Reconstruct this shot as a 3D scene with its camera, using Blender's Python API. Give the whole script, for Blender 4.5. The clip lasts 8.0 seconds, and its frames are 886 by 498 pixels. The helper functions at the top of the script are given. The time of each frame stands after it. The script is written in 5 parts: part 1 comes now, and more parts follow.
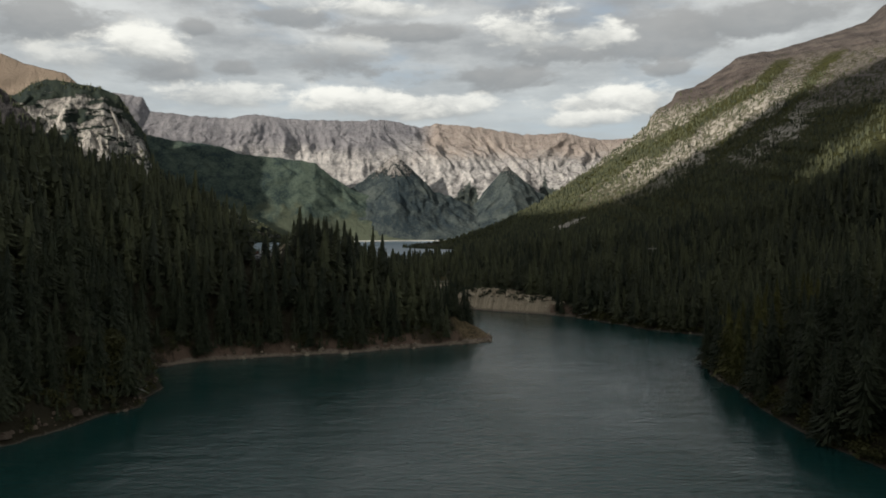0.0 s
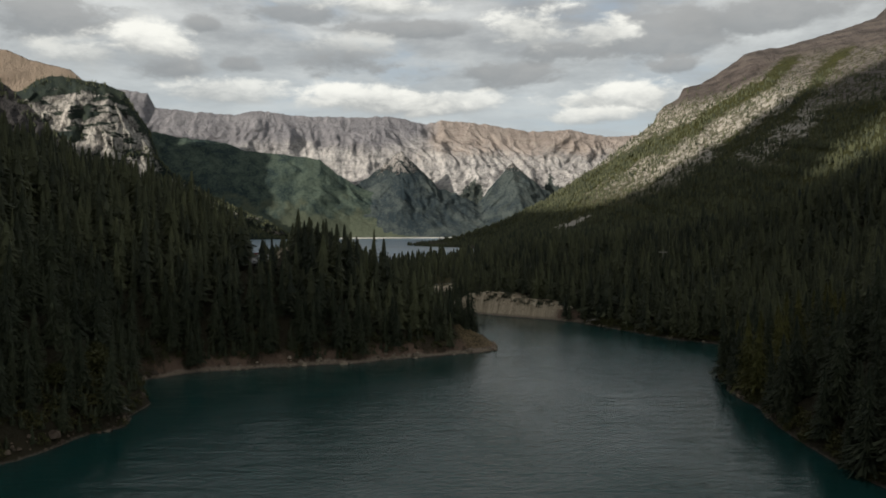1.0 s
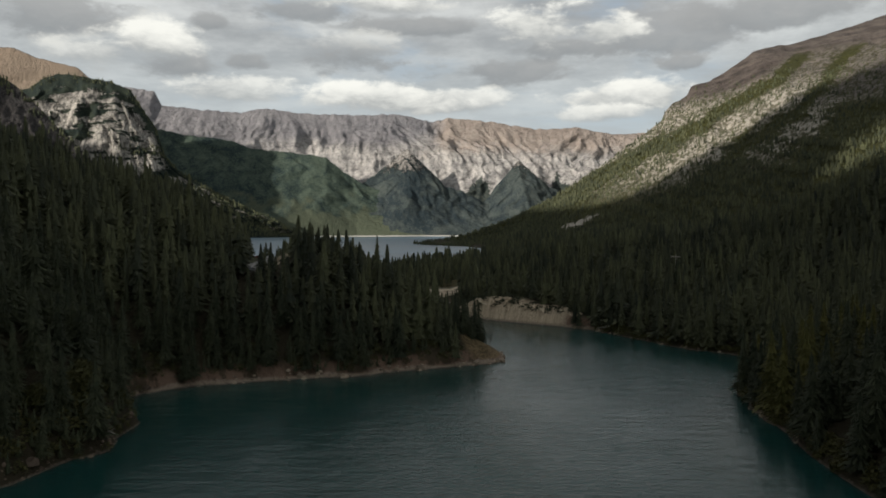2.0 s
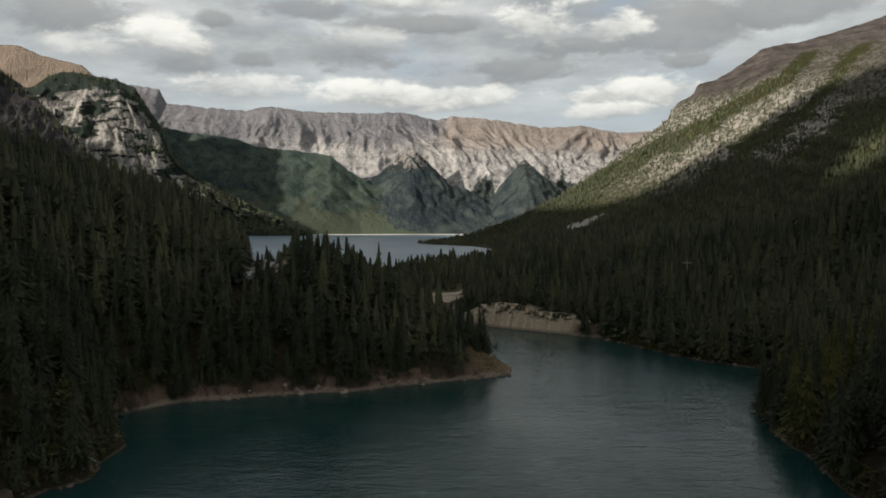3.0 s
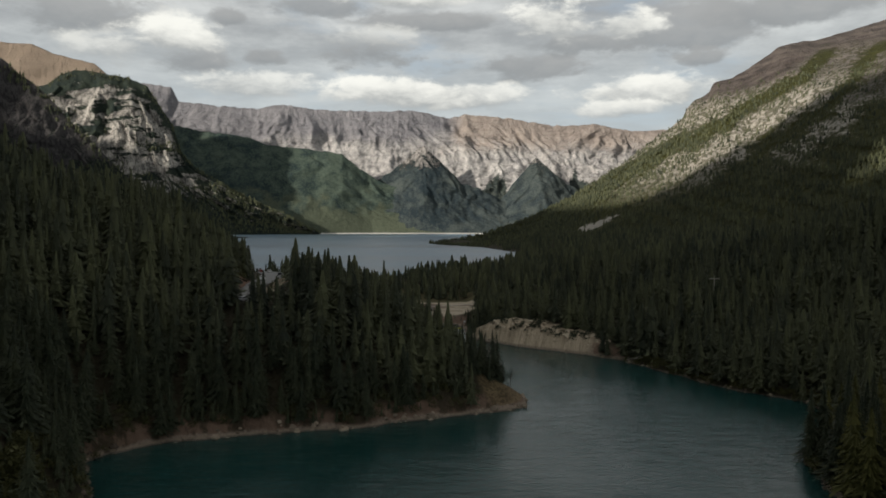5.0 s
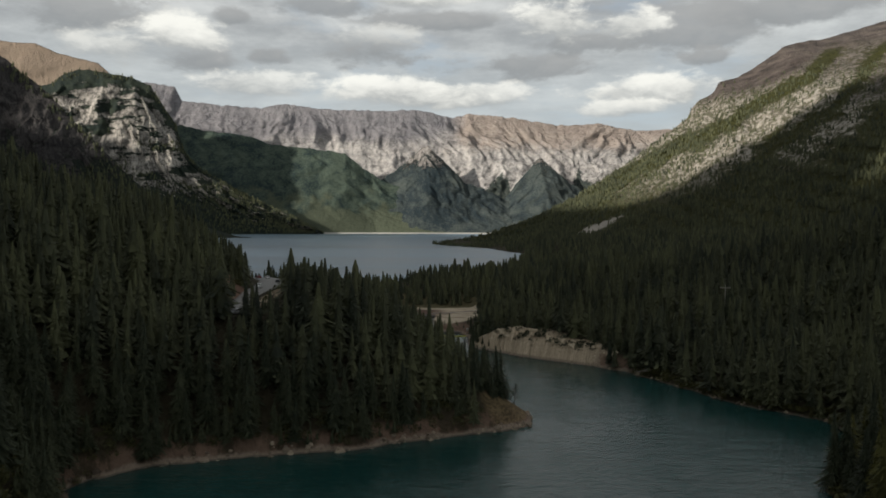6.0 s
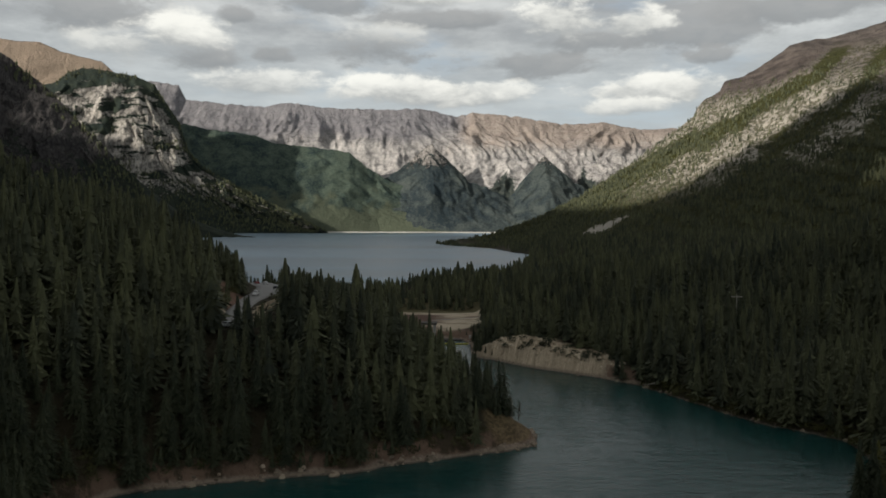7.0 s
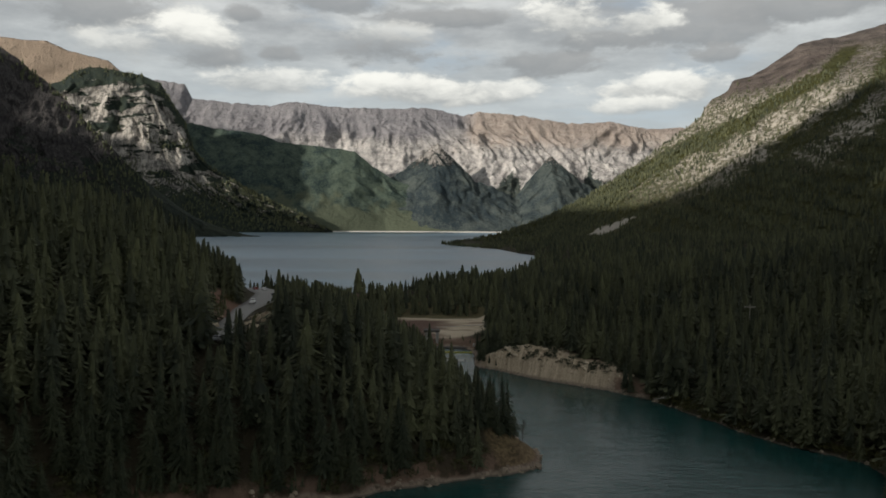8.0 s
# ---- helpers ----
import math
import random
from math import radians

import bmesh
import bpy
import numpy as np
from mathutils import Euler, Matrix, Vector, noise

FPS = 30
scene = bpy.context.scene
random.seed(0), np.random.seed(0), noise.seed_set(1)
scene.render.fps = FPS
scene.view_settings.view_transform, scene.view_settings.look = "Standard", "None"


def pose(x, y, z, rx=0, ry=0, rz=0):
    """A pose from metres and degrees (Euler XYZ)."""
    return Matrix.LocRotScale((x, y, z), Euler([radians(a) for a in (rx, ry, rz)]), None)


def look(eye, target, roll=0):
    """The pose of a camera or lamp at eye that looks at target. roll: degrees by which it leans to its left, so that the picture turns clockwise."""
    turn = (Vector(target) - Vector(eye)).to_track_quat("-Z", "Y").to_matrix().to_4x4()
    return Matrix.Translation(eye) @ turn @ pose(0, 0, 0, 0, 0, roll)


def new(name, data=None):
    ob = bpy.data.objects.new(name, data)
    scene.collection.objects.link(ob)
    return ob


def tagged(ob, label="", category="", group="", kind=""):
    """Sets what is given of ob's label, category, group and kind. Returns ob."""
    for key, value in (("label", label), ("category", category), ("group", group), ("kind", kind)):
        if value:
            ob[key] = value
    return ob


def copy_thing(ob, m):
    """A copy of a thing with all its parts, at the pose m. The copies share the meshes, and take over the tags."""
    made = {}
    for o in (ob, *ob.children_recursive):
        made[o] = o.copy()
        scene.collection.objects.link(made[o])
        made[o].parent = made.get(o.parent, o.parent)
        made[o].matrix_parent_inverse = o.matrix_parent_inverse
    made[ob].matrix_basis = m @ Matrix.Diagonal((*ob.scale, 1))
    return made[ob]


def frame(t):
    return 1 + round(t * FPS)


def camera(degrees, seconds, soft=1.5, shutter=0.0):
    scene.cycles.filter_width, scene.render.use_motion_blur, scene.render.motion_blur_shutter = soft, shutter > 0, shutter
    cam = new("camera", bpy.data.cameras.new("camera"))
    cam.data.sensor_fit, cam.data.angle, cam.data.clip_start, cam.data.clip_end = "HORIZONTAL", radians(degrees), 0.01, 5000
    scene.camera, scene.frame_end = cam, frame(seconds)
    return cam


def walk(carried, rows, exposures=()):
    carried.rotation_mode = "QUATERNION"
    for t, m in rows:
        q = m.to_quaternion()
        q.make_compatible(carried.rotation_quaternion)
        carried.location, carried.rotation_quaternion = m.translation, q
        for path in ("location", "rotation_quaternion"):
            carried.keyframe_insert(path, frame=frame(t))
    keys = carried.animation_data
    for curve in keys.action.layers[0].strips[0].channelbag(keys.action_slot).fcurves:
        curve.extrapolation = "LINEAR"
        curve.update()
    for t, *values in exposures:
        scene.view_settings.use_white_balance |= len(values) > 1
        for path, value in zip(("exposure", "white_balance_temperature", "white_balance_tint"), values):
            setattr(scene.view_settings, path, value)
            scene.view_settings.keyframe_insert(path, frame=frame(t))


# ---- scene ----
cam = camera(60.0, 8.0, soft=1.75)
PATH = [
    (0.0, 0.000, 0.000, 37.910, 88.954, 0.284, 0.000),
    (0.5, 0.298, 5.306, 39.270, 88.789, 0.278, 0.239),
    (1.0, 0.508, 10.533, 40.669, 88.704, 0.177, 0.379),
    (1.5, 0.644, 15.689, 42.104, 88.613, 0.157, 0.637),
    (3.0, 0.757, 30.815, 46.568, 88.369, 0.036, 1.207),
    (3.5, 0.746, 35.770, 48.094, 88.319, 0.002, 1.416),
    (4.0, 0.734, 40.694, 49.630, 88.251, 0.035, 1.607),
    (4.5, 0.737, 45.597, 51.172, 88.223, -0.043, 1.890),
    (6.0, 0.979, 60.257, 55.783, 88.136, -0.154, 2.341),
    (6.5, 1.186, 65.155, 57.299, 88.096, -0.199, 2.529),
    (7.0, 1.480, 70.071, 58.796, 88.027, -0.219, 2.652),
    (7.5, 1.878, 75.015, 60.270, 88.003, -0.280, 2.862),
    (8.0, 2.392, 79.994, 61.715, 87.945, -0.342, 3.106),
]
walk(cam, [(t, pose(*p)) for t, *p in PATH])


# ---- light ----
SUN_EL, SUN_AZ = 20.0, 236.0          # degrees; azimuth clockwise from +y
sun_dir = Vector((math.sin(radians(SUN_AZ)) * math.cos(radians(SUN_EL)),
                  math.cos(radians(SUN_AZ)) * math.cos(radians(SUN_EL)),
                  math.sin(radians(SUN_EL))))
sun = new("sun", bpy.data.lights.new("sun", "SUN"))
sun.data.energy, sun.data.angle, sun.data.color = 4.3, radians(1.6), (1.0, 0.935, 0.84)
sun.matrix_world = look(sun_dir * 100, (0, 0, 0))


class Nodes:
    """Small builder for node trees."""

    def __init__(self, tree):
        self.t = tree
        tree.nodes.clear()

    def add(self, kind, **kw):
        n = self.t.nodes.new(kind)
        if "operation" in kw:
            n.operation = kw["operation"]
        if "use_clamp" in kw:
            n.use_clamp = kw["use_clamp"]
        if "interpolation_type" in kw:
            n.interpolation_type = kw["interpolation_type"]
        if "data_type" in kw:
            n.data_type = kw["data_type"]
        if "feature" in kw:
            n.feature = kw["feature"]
        if "uv_map" in kw:
            n.uv_map = kw["uv_map"]
        return n

    def put(self, socket, value):
        if isinstance(value, bpy.types.NodeSocket):
            self.t.links.new(value, socket)
        elif isinstance(value, tuple) and len(value) == 3 and socket.type == "RGBA":
            socket.default_value = (*value, 1)
        else:
            socket.default_value = value

    def math(self, op, a, b=0.0, c=0.0, clamp=False):
        n = self.add("ShaderNodeMath", operation=op, use_clamp=clamp)
        for s, v in zip(n.inputs, (a, b, c)):
            self.put(s, v)
        return n.outputs[0]

    def step(self, x, lo, hi):
        n = self.add("ShaderNodeMapRange", interpolation_type="SMOOTHSTEP")
        for s, v in zip(n.inputs, (x, lo, hi, 0.0, 1.0)):
            self.put(s, v)
        return n.outputs[0]

    def mix(self, f, a, b):
        n = self.add("ShaderNodeMix", data_type="RGBA")
        self.put(n.inputs[0], f), self.put(n.inputs[6], a), self.put(n.inputs[7], b)
        return n.outputs[2]

    def scaled(self, vec, scale):
        n = self.add("ShaderNodeVectorMath", operation="MULTIPLY")
        self.put(n.inputs[0], vec)
        n.inputs[1].default_value = scale
        return n.outputs[0]

    def noise(self, vec, scale, detail=4.0, rough=0.55, distort=0.0):
        n = self.add("ShaderNodeTexNoise")
        if vec is not None:
            self.put(n.inputs["Vector"], vec)
        n.inputs["Scale"].default_value, n.inputs["Detail"].default_value = scale, detail
        n.inputs["Roughness"].default_value, n.inputs["Distortion"].default_value = rough, distort
        return n.outputs[0]

    def voronoi(self, vec, scale, feature="F1"):
        n = self.add("ShaderNodeTexVoronoi", feature=feature)
        self.put(n.inputs["Vector"], vec)
        n.inputs["Scale"].default_value = scale
        return n.outputs["Distance"]

    def coord(self, out="Object"):
        return self.add("ShaderNodeTexCoord").outputs[out]

    def split(self, vec):
        n = self.add("ShaderNodeSeparateXYZ")
        self.put(n.inputs[0], vec)
        return n.outputs

    def bump(self, height, strength, distance):
        n = self.add("ShaderNodeBump")
        n.inputs["Strength"].default_value, n.inputs["Distance"].default_value = strength, distance
        self.put(n.inputs["Height"], height)
        return n.outputs[0]


# sky: clear Nishita sky seen in the gaps of a broken cloud layer
world = bpy.data.worlds.new("sky")
scene.world = world
world.use_nodes = True
w = Nodes(world.node_tree)
sky = w.add("ShaderNodeTexSky")
sky.sky_type, sky.sun_disc = "NISHITA", False
sky.sun_elevation, sky.sun_rotation = radians(SUN_EL), radians(SUN_AZ)
sky.altitude, sky.dust_density = 1500.0, 1.5
clear = w.scaled(sky.outputs[0], (0.085, 0.085, 0.085))
clear = w.mix(0.6, clear, (0.50, 0.56, 0.60))
way = w.coord("Generated")
dx, dy, dz = w.split(way)
az = w.math("DEGREES", w.math("ARCTAN2", dx, dy))
el = w.math("DEGREES", w.math("ARCSINE", dz))
flat = w.add("ShaderNodeCombineXYZ")
lift = w.math("ADD", w.math("MAXIMUM", dz, 0.0), 0.10)
w.put(flat.inputs[0], w.math("DIVIDE", dx, lift)), w.put(flat.inputs[1], w.math("DIVIDE", dy, lift))
deck = flat.outputs[0]
grain = w.math("SUBTRACT", w.noise(deck, 2.6, 8.0, 0.6), 0.5)
stretched = w.scaled(way, (1.0, 1.0, 2.2))
puff = w.math("SUBTRACT", w.noise(stretched, 8.0, 10.0, 0.60, 0.15), 0.5)
curl = w.math("SUBTRACT", w.noise(stretched, 30.0, 8.0, 0.6, 0.3), 0.5)
cover = w.step(w.math("ADD", w.noise(deck, 0.9, 5.0, 0.55), w.math("MULTIPLY", grain, 0.4)), 0.30, 0.50)
tone = w.step(w.math("ADD", w.noise(deck, 1.5, 8.0, 0.62), w.math("MULTIPLY", puff, 0.5)), 0.30, 0.74)
cloud = w.mix(tone, (0.34, 0.355, 0.365), (0.69, 0.71, 0.70))
air = w.mix(cover, clear, cloud)
# hazy pale air low over the ridges
air = w.mix(w.math("MULTIPLY", w.step(el, 17.0, 6.0), 0.7), air, (0.515, 0.575, 0.60))


def bank(base, a, e, wide, high, strength, lit):
    """One cloud at azimuth a and elevation e, in degrees: flat grey base, billowing top, brighter where lit."""
    u = w.math("DIVIDE", w.math("SUBTRACT", az, a), wide)
    v = w.math("DIVIDE", w.math("SUBTRACT", el, e), high)
    low = w.math("MINIMUM", v, 0.0)
    r = w.math("ADD", w.math("MULTIPLY", u, u), w.math("MULTIPLY_ADD", v, v, w.math("MULTIPLY", w.math("MULTIPLY", low, low), 0.6)))
    body = w.math("SUBTRACT", 1.05, w.math("SQRT", r))
    body = w.math("ADD", body, w.math("MULTIPLY_ADD", puff, 2.5, w.math("MULTIPLY", curl, 1.0)))
    height = w.math("ADD", v, w.math("MULTIPLY_ADD", puff, 2.0, w.math("MULTIPLY", curl, 1.6)))
    shade = w.mix(w.step(height, -1.2, 0.95), (0.265, 0.287, 0.302), (0.29 + 0.76 * lit, 0.30 + 0.745 * lit, 0.31 + 0.66 * lit))
    return w.mix(w.math("MULTIPLY", w.step(body, 0.12, 0.62), strength), base, shade)


for a, e, wide, high in ((-28.0, 13.6, 5.5, 1.7), (-19.8, 11.4, 3.2, 1.1), (-15.1, 11.9, 1.8, 0.8), (-7.4, 12.4, 4.2, 1.3),
                         (2.6, 11.5, 6.5, 1.2), (-17.5, 14.4, 1.4, 0.7), (-10.7, 15.5, 5.1, 0.8), (7.6, 13.0, 5.1, 0.9),
                         (15.5, 13.6, 5.1, 1.9), (22.8, 14.4, 5.1, 1.3), (16.6, 11.6, 1.9, 0.6), (-3.0, 14.6, 6.0, 0.7)):
    air = bank(air, a, e, wide * 1.2, high * 1.3, 0.88, 0.13)
for a, e, wide, high, s in ((5.9, 14.5, 3.6, 1.9, 0.95), (10.9, 14.1, 2.4, 1.1, 0.9), (-5.2, 9.6, 5.6, 1.2, 0.95),
                            (0.2, 9.5, 3.4, 1.0, 0.8), (12.6, 9.5, 4.9, 1.2, 0.95), (10.8, 8.4, 3.4, 0.6, 0.8),
                            (-21.3, 12.7, 3.6, 1.4, 0.95), (-25.5, 11.9, 3.8, 1.3, 0.7), (-16.0, 10.0, 4.4, 1.0, 0.7),
                            (-5.3, 16.2, 4.6, 0.8, 0.85), (-10.7, 16.5, 3.0, 0.7, 0.6), (-7.4, 13.4, 3.8, 0.9, 0.45), (24.0, 11.0, 4.0, 1.2, 0.4)):
    air = bank(air, a, e, wide * 1.2, high * 1.3, s, 0.91)
# the deck closes and thickens overhead, out of view: grey bases that dim the foreground
air = w.mix(w.math("MULTIPLY", w.step(el, 16.0, 38.0), 0.57), air, w.mix(tone, (0.10, 0.105, 0.11), (0.30, 0.31, 0.315)))
lamp = w.add("ShaderNodeBackground")
w.put(lamp.inputs[0], air)
lamp.inputs[1].default_value = 1.0
w.put(w.add("ShaderNodeOutputWorld").inputs[0], lamp.outputs[0])


# ---- materials ----
def material(name):
    m = bpy.data.materials.new(name)
    m.use_nodes = True
    n = Nodes(m.node_tree)
    b = n.add("ShaderNodeBsdfPrincipled")
    b.inputs["Specular IOR Level"].default_value = 0.2
    n.put(n.add("ShaderNodeOutputMaterial").inputs[0], b.outputs[0])
    return m, n, b.inputs


def plain(name, colour, rough, metal=0.0, vary=0.25, scale=3.0):
    m, n, i = material(name)
    g = n.noise(n.coord(), scale, 5.0)
    dark = tuple(c * (1 - vary) for c in colour)
    lite = tuple(min(1.0, c * (1 + vary)) for c in colour)
    n.put(i["Base Color"], n.mix(g, dark, lite))
    i["Roughness"].default_value, i["Metallic"].default_value = rough, metal
    return m


def foliage(name, dark, lite):
    m, n, i = material(name)
    rnd = n.add("ShaderNodeObjectInfo").outputs["Random"]
    isl = n.add("ShaderNodeNewGeometry").outputs["Random Per Island"]
    g = n.noise(n.coord(), 1.6, 4.0)
    f = n.math("ADD", n.math("MULTIPLY", rnd, 0.35), n.math("ADD", n.math("MULTIPLY", isl, 0.45), n.math("MULTIPLY", g, 0.3)), clamp=True)
    n.put(i["Base Color"], n.mix(f, dark, lite))
    i["Roughness"].default_value = 0.75
    return m


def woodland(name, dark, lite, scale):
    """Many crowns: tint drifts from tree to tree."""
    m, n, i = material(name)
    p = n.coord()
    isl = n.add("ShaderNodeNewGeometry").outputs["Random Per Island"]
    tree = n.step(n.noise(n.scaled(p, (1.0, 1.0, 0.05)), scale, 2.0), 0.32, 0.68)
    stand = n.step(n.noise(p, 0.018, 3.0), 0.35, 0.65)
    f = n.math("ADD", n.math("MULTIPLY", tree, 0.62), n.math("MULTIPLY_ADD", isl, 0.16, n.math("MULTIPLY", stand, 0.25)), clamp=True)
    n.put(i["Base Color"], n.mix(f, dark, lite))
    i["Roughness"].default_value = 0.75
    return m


# woods paler than the shore spruces: their brighter light is in the colour
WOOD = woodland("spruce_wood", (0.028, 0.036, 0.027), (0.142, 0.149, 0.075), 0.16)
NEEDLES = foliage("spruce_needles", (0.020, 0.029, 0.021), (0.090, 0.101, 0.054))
# larch needles brightened: the yellow light on them is painted in
LARCH = foliage("yellow_lit_needles", (0.048, 0.056, 0.018), (0.16, 0.148, 0.042))
SHRUB = foliage("shrub_leaves", (0.038, 0.046, 0.018), (0.115, 0.108, 0.040))
BARK = plain("bark", (0.12, 0.09, 0.07), 0.9, scale=8.0)
DEADWOOD = plain("weathered_wood", (0.36, 0.33, 0.29), 0.85, scale=5.0)
CONCRETE = plain("concrete", (0.42, 0.41, 0.38), 0.85, scale=1.5)
ASPHALT = plain("asphalt", (0.27, 0.262, 0.25), 0.9, scale=0.8)
STEEL = plain("galvanised_steel", (0.45, 0.46, 0.47), 0.45, 0.8)
GLASS = plain("dark_glass", (0.02, 0.022, 0.025), 0.1, vary=0.1)
TYRE = plain("rubber", (0.03, 0.03, 0.03), 0.8)


def rubble(name, dark, lite):
    """Broken stones, each with its own tone."""
    m, n, i = material(name)
    isl = n.add("ShaderNodeNewGeometry").outputs["Random Per Island"]
    f = n.math("MULTIPLY_ADD", isl, 0.7, n.math("MULTIPLY", n.noise(n.coord(), 2.2, 5.0, 0.65), 0.4), clamp=True)
    n.put(i["Base Color"], n.mix(f, dark, lite))
    i["Roughness"].default_value = 0.92
    return m


BOULDER = rubble("shore_rubble", (0.07, 0.055, 0.042), (0.47, 0.38, 0.285))


PALE_GRAVEL = plain("pale_gravel", (0.62, 0.59, 0.54), 0.9, vary=0.2, scale=0.2)
WET_STONE = rubble("brown_stone", (0.045, 0.035, 0.027), (0.27, 0.205, 0.155))


def ground_material():
    m, n, i = material("ground")
    p = n.coord()
    x, y, z = n.split(p)
    big, mid, fine = n.noise(p, 0.02, 5.0), n.noise(p, 0.16, 6.0, 0.6), n.noise(p, 1.1, 7.0, 0.68)
    floor_ = n.mix(mid, (0.026, 0.024, 0.014), (0.062, 0.050, 0.029))
    soil = n.mix(n.math("MULTIPLY_ADD", fine, 0.6, n.math("MULTIPLY", mid, 0.4)), (0.085, 0.055, 0.040), (0.31, 0.21, 0.15))
    stones = n.step(n.voronoi(p, 0.9), 0.1, 0.6)
    gravel = n.mix(n.math("MULTIPLY_ADD", fine, 0.9, n.math("MULTIPLY", stones, 0.25)), (0.11, 0.084, 0.064), (0.41, 0.325, 0.25))
    # stone reaches highest on the cut bank and in the dry basin
    ex, ey = n.math("SUBTRACT", x, 21.5), n.math("SUBTRACT", y, 389.5)
    du, dv = n.math("MULTIPLY_ADD", ex, 0.71, n.math("MULTIPLY", ey, -0.70)), n.math("MULTIPLY_ADD", ex, 0.70, n.math("MULTIPLY", ey, 0.71))
    grain = n.add("ShaderNodeCombineXYZ")
    n.put(grain.inputs[0], n.math("MULTIPLY_ADD", dv, 0.5, du)), n.put(grain.inputs[1], n.math("MULTIPLY", dv, 0.12))
    rill = n.noise(grain.outputs[0], 0.42, 4.0, 0.6)
    du, dv = n.math("DIVIDE", n.math("SUBTRACT", du, 5.0), 36.0), n.math("DIVIDE", n.math("SUBTRACT", dv, 2.0), 11.5)
    cut = n.step(n.math("ADD", n.math("MULTIPLY", du, du), n.math("MULTIPLY_ADD", dv, dv, n.math("MULTIPLY", n.math("SUBTRACT", mid, 0.5), 0.9))), 1.15, 0.7)
    wob = n.math("ADD", z, n.math("MULTIPLY", n.math("SUBTRACT", mid, 0.5), 3.0))
    wob = n.math("SUBTRACT", wob, n.math("MULTIPLY", cut, 7.0))
    c = n.mix(n.step(wob, 0.7, 1.6), gravel, soil)
    high = n.math("ADD", z, n.math("MULTIPLY", n.math("SUBTRACT", big, 0.5), 5.0))
    high = n.math("SUBTRACT", high, n.math("MULTIPLY", cut, 9.0))
    c = n.mix(n.step(high, 3.0, 5.5), c, floor_)
    pale = n.math("MULTIPLY", cut, n.step(z, 0.6, 1.5))
    c = n.mix(n.math("MULTIPLY", pale, 0.88), c, n.mix(n.math("MULTIPLY_ADD", n.math("SUBTRACT", rill, 0.5), 1.6, n.math("MULTIPLY_ADD", fine, 0.7, 0.15)), (0.27, 0.205, 0.135), (0.82, 0.68, 0.49)))
    bx, by = n.math("DIVIDE", n.math("ADD", x, 25.0), 46.0), n.math("DIVIDE", n.math("SUBTRACT", y, 528.0), 66.0)
    dry = n.step(n.math("ADD", n.math("MULTIPLY", bx, bx), n.math("MULTIPLY", by, by)), 1.2, 0.9)
    flow = n.math("MULTIPLY_ADD", n.noise(n.scaled(p, (0.5, 1.6, 1.0)), 0.04, 5.0, 0.6, 0.8), 30.0, n.math("MULTIPLY", fine, 4.0))
    east = n.math("ADD", x, flow)
    strip = n.math("MULTIPLY", n.step(n.math("ADD", y, n.math("MULTIPLY", flow, 0.15)), 538.0, 541.0), n.step(x, -70.0, -60.0))
    pale_ = n.math("MAXIMUM", n.step(east, -10.0, 4.0), strip)
    # darker silt left in tongues where the water drained
    silt = n.step(n.noise(n.scaled(p, (0.35, 1.5, 1.0)), 0.07, 5.0, 0.6, 0.6), 0.52, 0.60)
    pale_ = n.math("MULTIPLY", pale_, n.math("MULTIPLY_ADD", silt, -0.65, 1.0))
    sand = n.mix(pale_, n.mix(fine, (0.085, 0.05, 0.038), (0.20, 0.125, 0.095)), n.mix(fine, (0.46, 0.375, 0.265), (0.72, 0.61, 0.455)))
    grass = n.mix(n.math("MULTIPLY_ADD", mid, 0.6, n.math("MULTIPLY", fine, 0.4)), (0.075, 0.07, 0.035), (0.20, 0.17, 0.09))
    sand = n.mix(n.step(n.math("ADD", y, n.math("MULTIPLY", flow, 0.2)), 549.0, 552.0), sand, grass)
    c = n.mix(dry, c, sand)
    # reddish earth on the cut above the road
    rx_, ry_ = n.math("DIVIDE", n.math("ADD", x, 94.0), 11.0), n.math("DIVIDE", n.math("SUBTRACT", y, 352.0), 30.0)
    earth = n.step(n.math("ADD", n.math("MULTIPLY", rx_, rx_), n.math("MULTIPLY_ADD", ry_, ry_, n.math("MULTIPLY", mid, 0.6))), 1.5, 0.9)
    c = n.mix(earth, c, n.mix(fine, (0.11, 0.062, 0.043), (0.30, 0.185, 0.135)))
    # litter and roots reach down over the bare earth in patches
    tongue = n.step(n.noise(n.scaled(p, (1.0, 1.0, 0.4)), 0.11, 5.0, 0.62), 0.50, 0.60)
    c = n.mix(n.math("MULTIPLY", n.math("MULTIPLY", tongue, 0.85), n.math("MULTIPLY", n.step(n.math("ADD", z, fine), 1.0, 1.9), n.step(y, 330.0, 320.0))), c, floor_)
    # dry grass on the point
    gx_, gy_ = n.math("DIVIDE", n.math("SUBTRACT", x, 11.0), 9.0), n.math("DIVIDE", n.math("SUBTRACT", y, 276.0), 11.0)
    point = n.step(n.math("ADD", n.math("MULTIPLY", gx_, gx_), n.math("MULTIPLY_ADD", gy_, gy_, mid)), 1.6, 1.0)
    point = n.math("MULTIPLY", point, n.step(n.math("ADD", z, fine), 1.6, 2.2))
    c = n.mix(n.math("MULTIPLY", point, 0.75), c, n.mix(n.step(n.math("MULTIPLY_ADD", fine, 0.6, n.math("MULTIPLY", mid, 0.4)), 0.35, 0.65), (0.06, 0.045, 0.022), (0.32, 0.235, 0.125)))
    # the forest-floor colour closes the ground on the quieter shores
    quiet = n.math("MAXIMUM", n.math("MULTIPLY", n.step(x, 48.0, 58.0), n.step(y, 352.0, 340.0)), n.step(y, 222.0, 205.0))
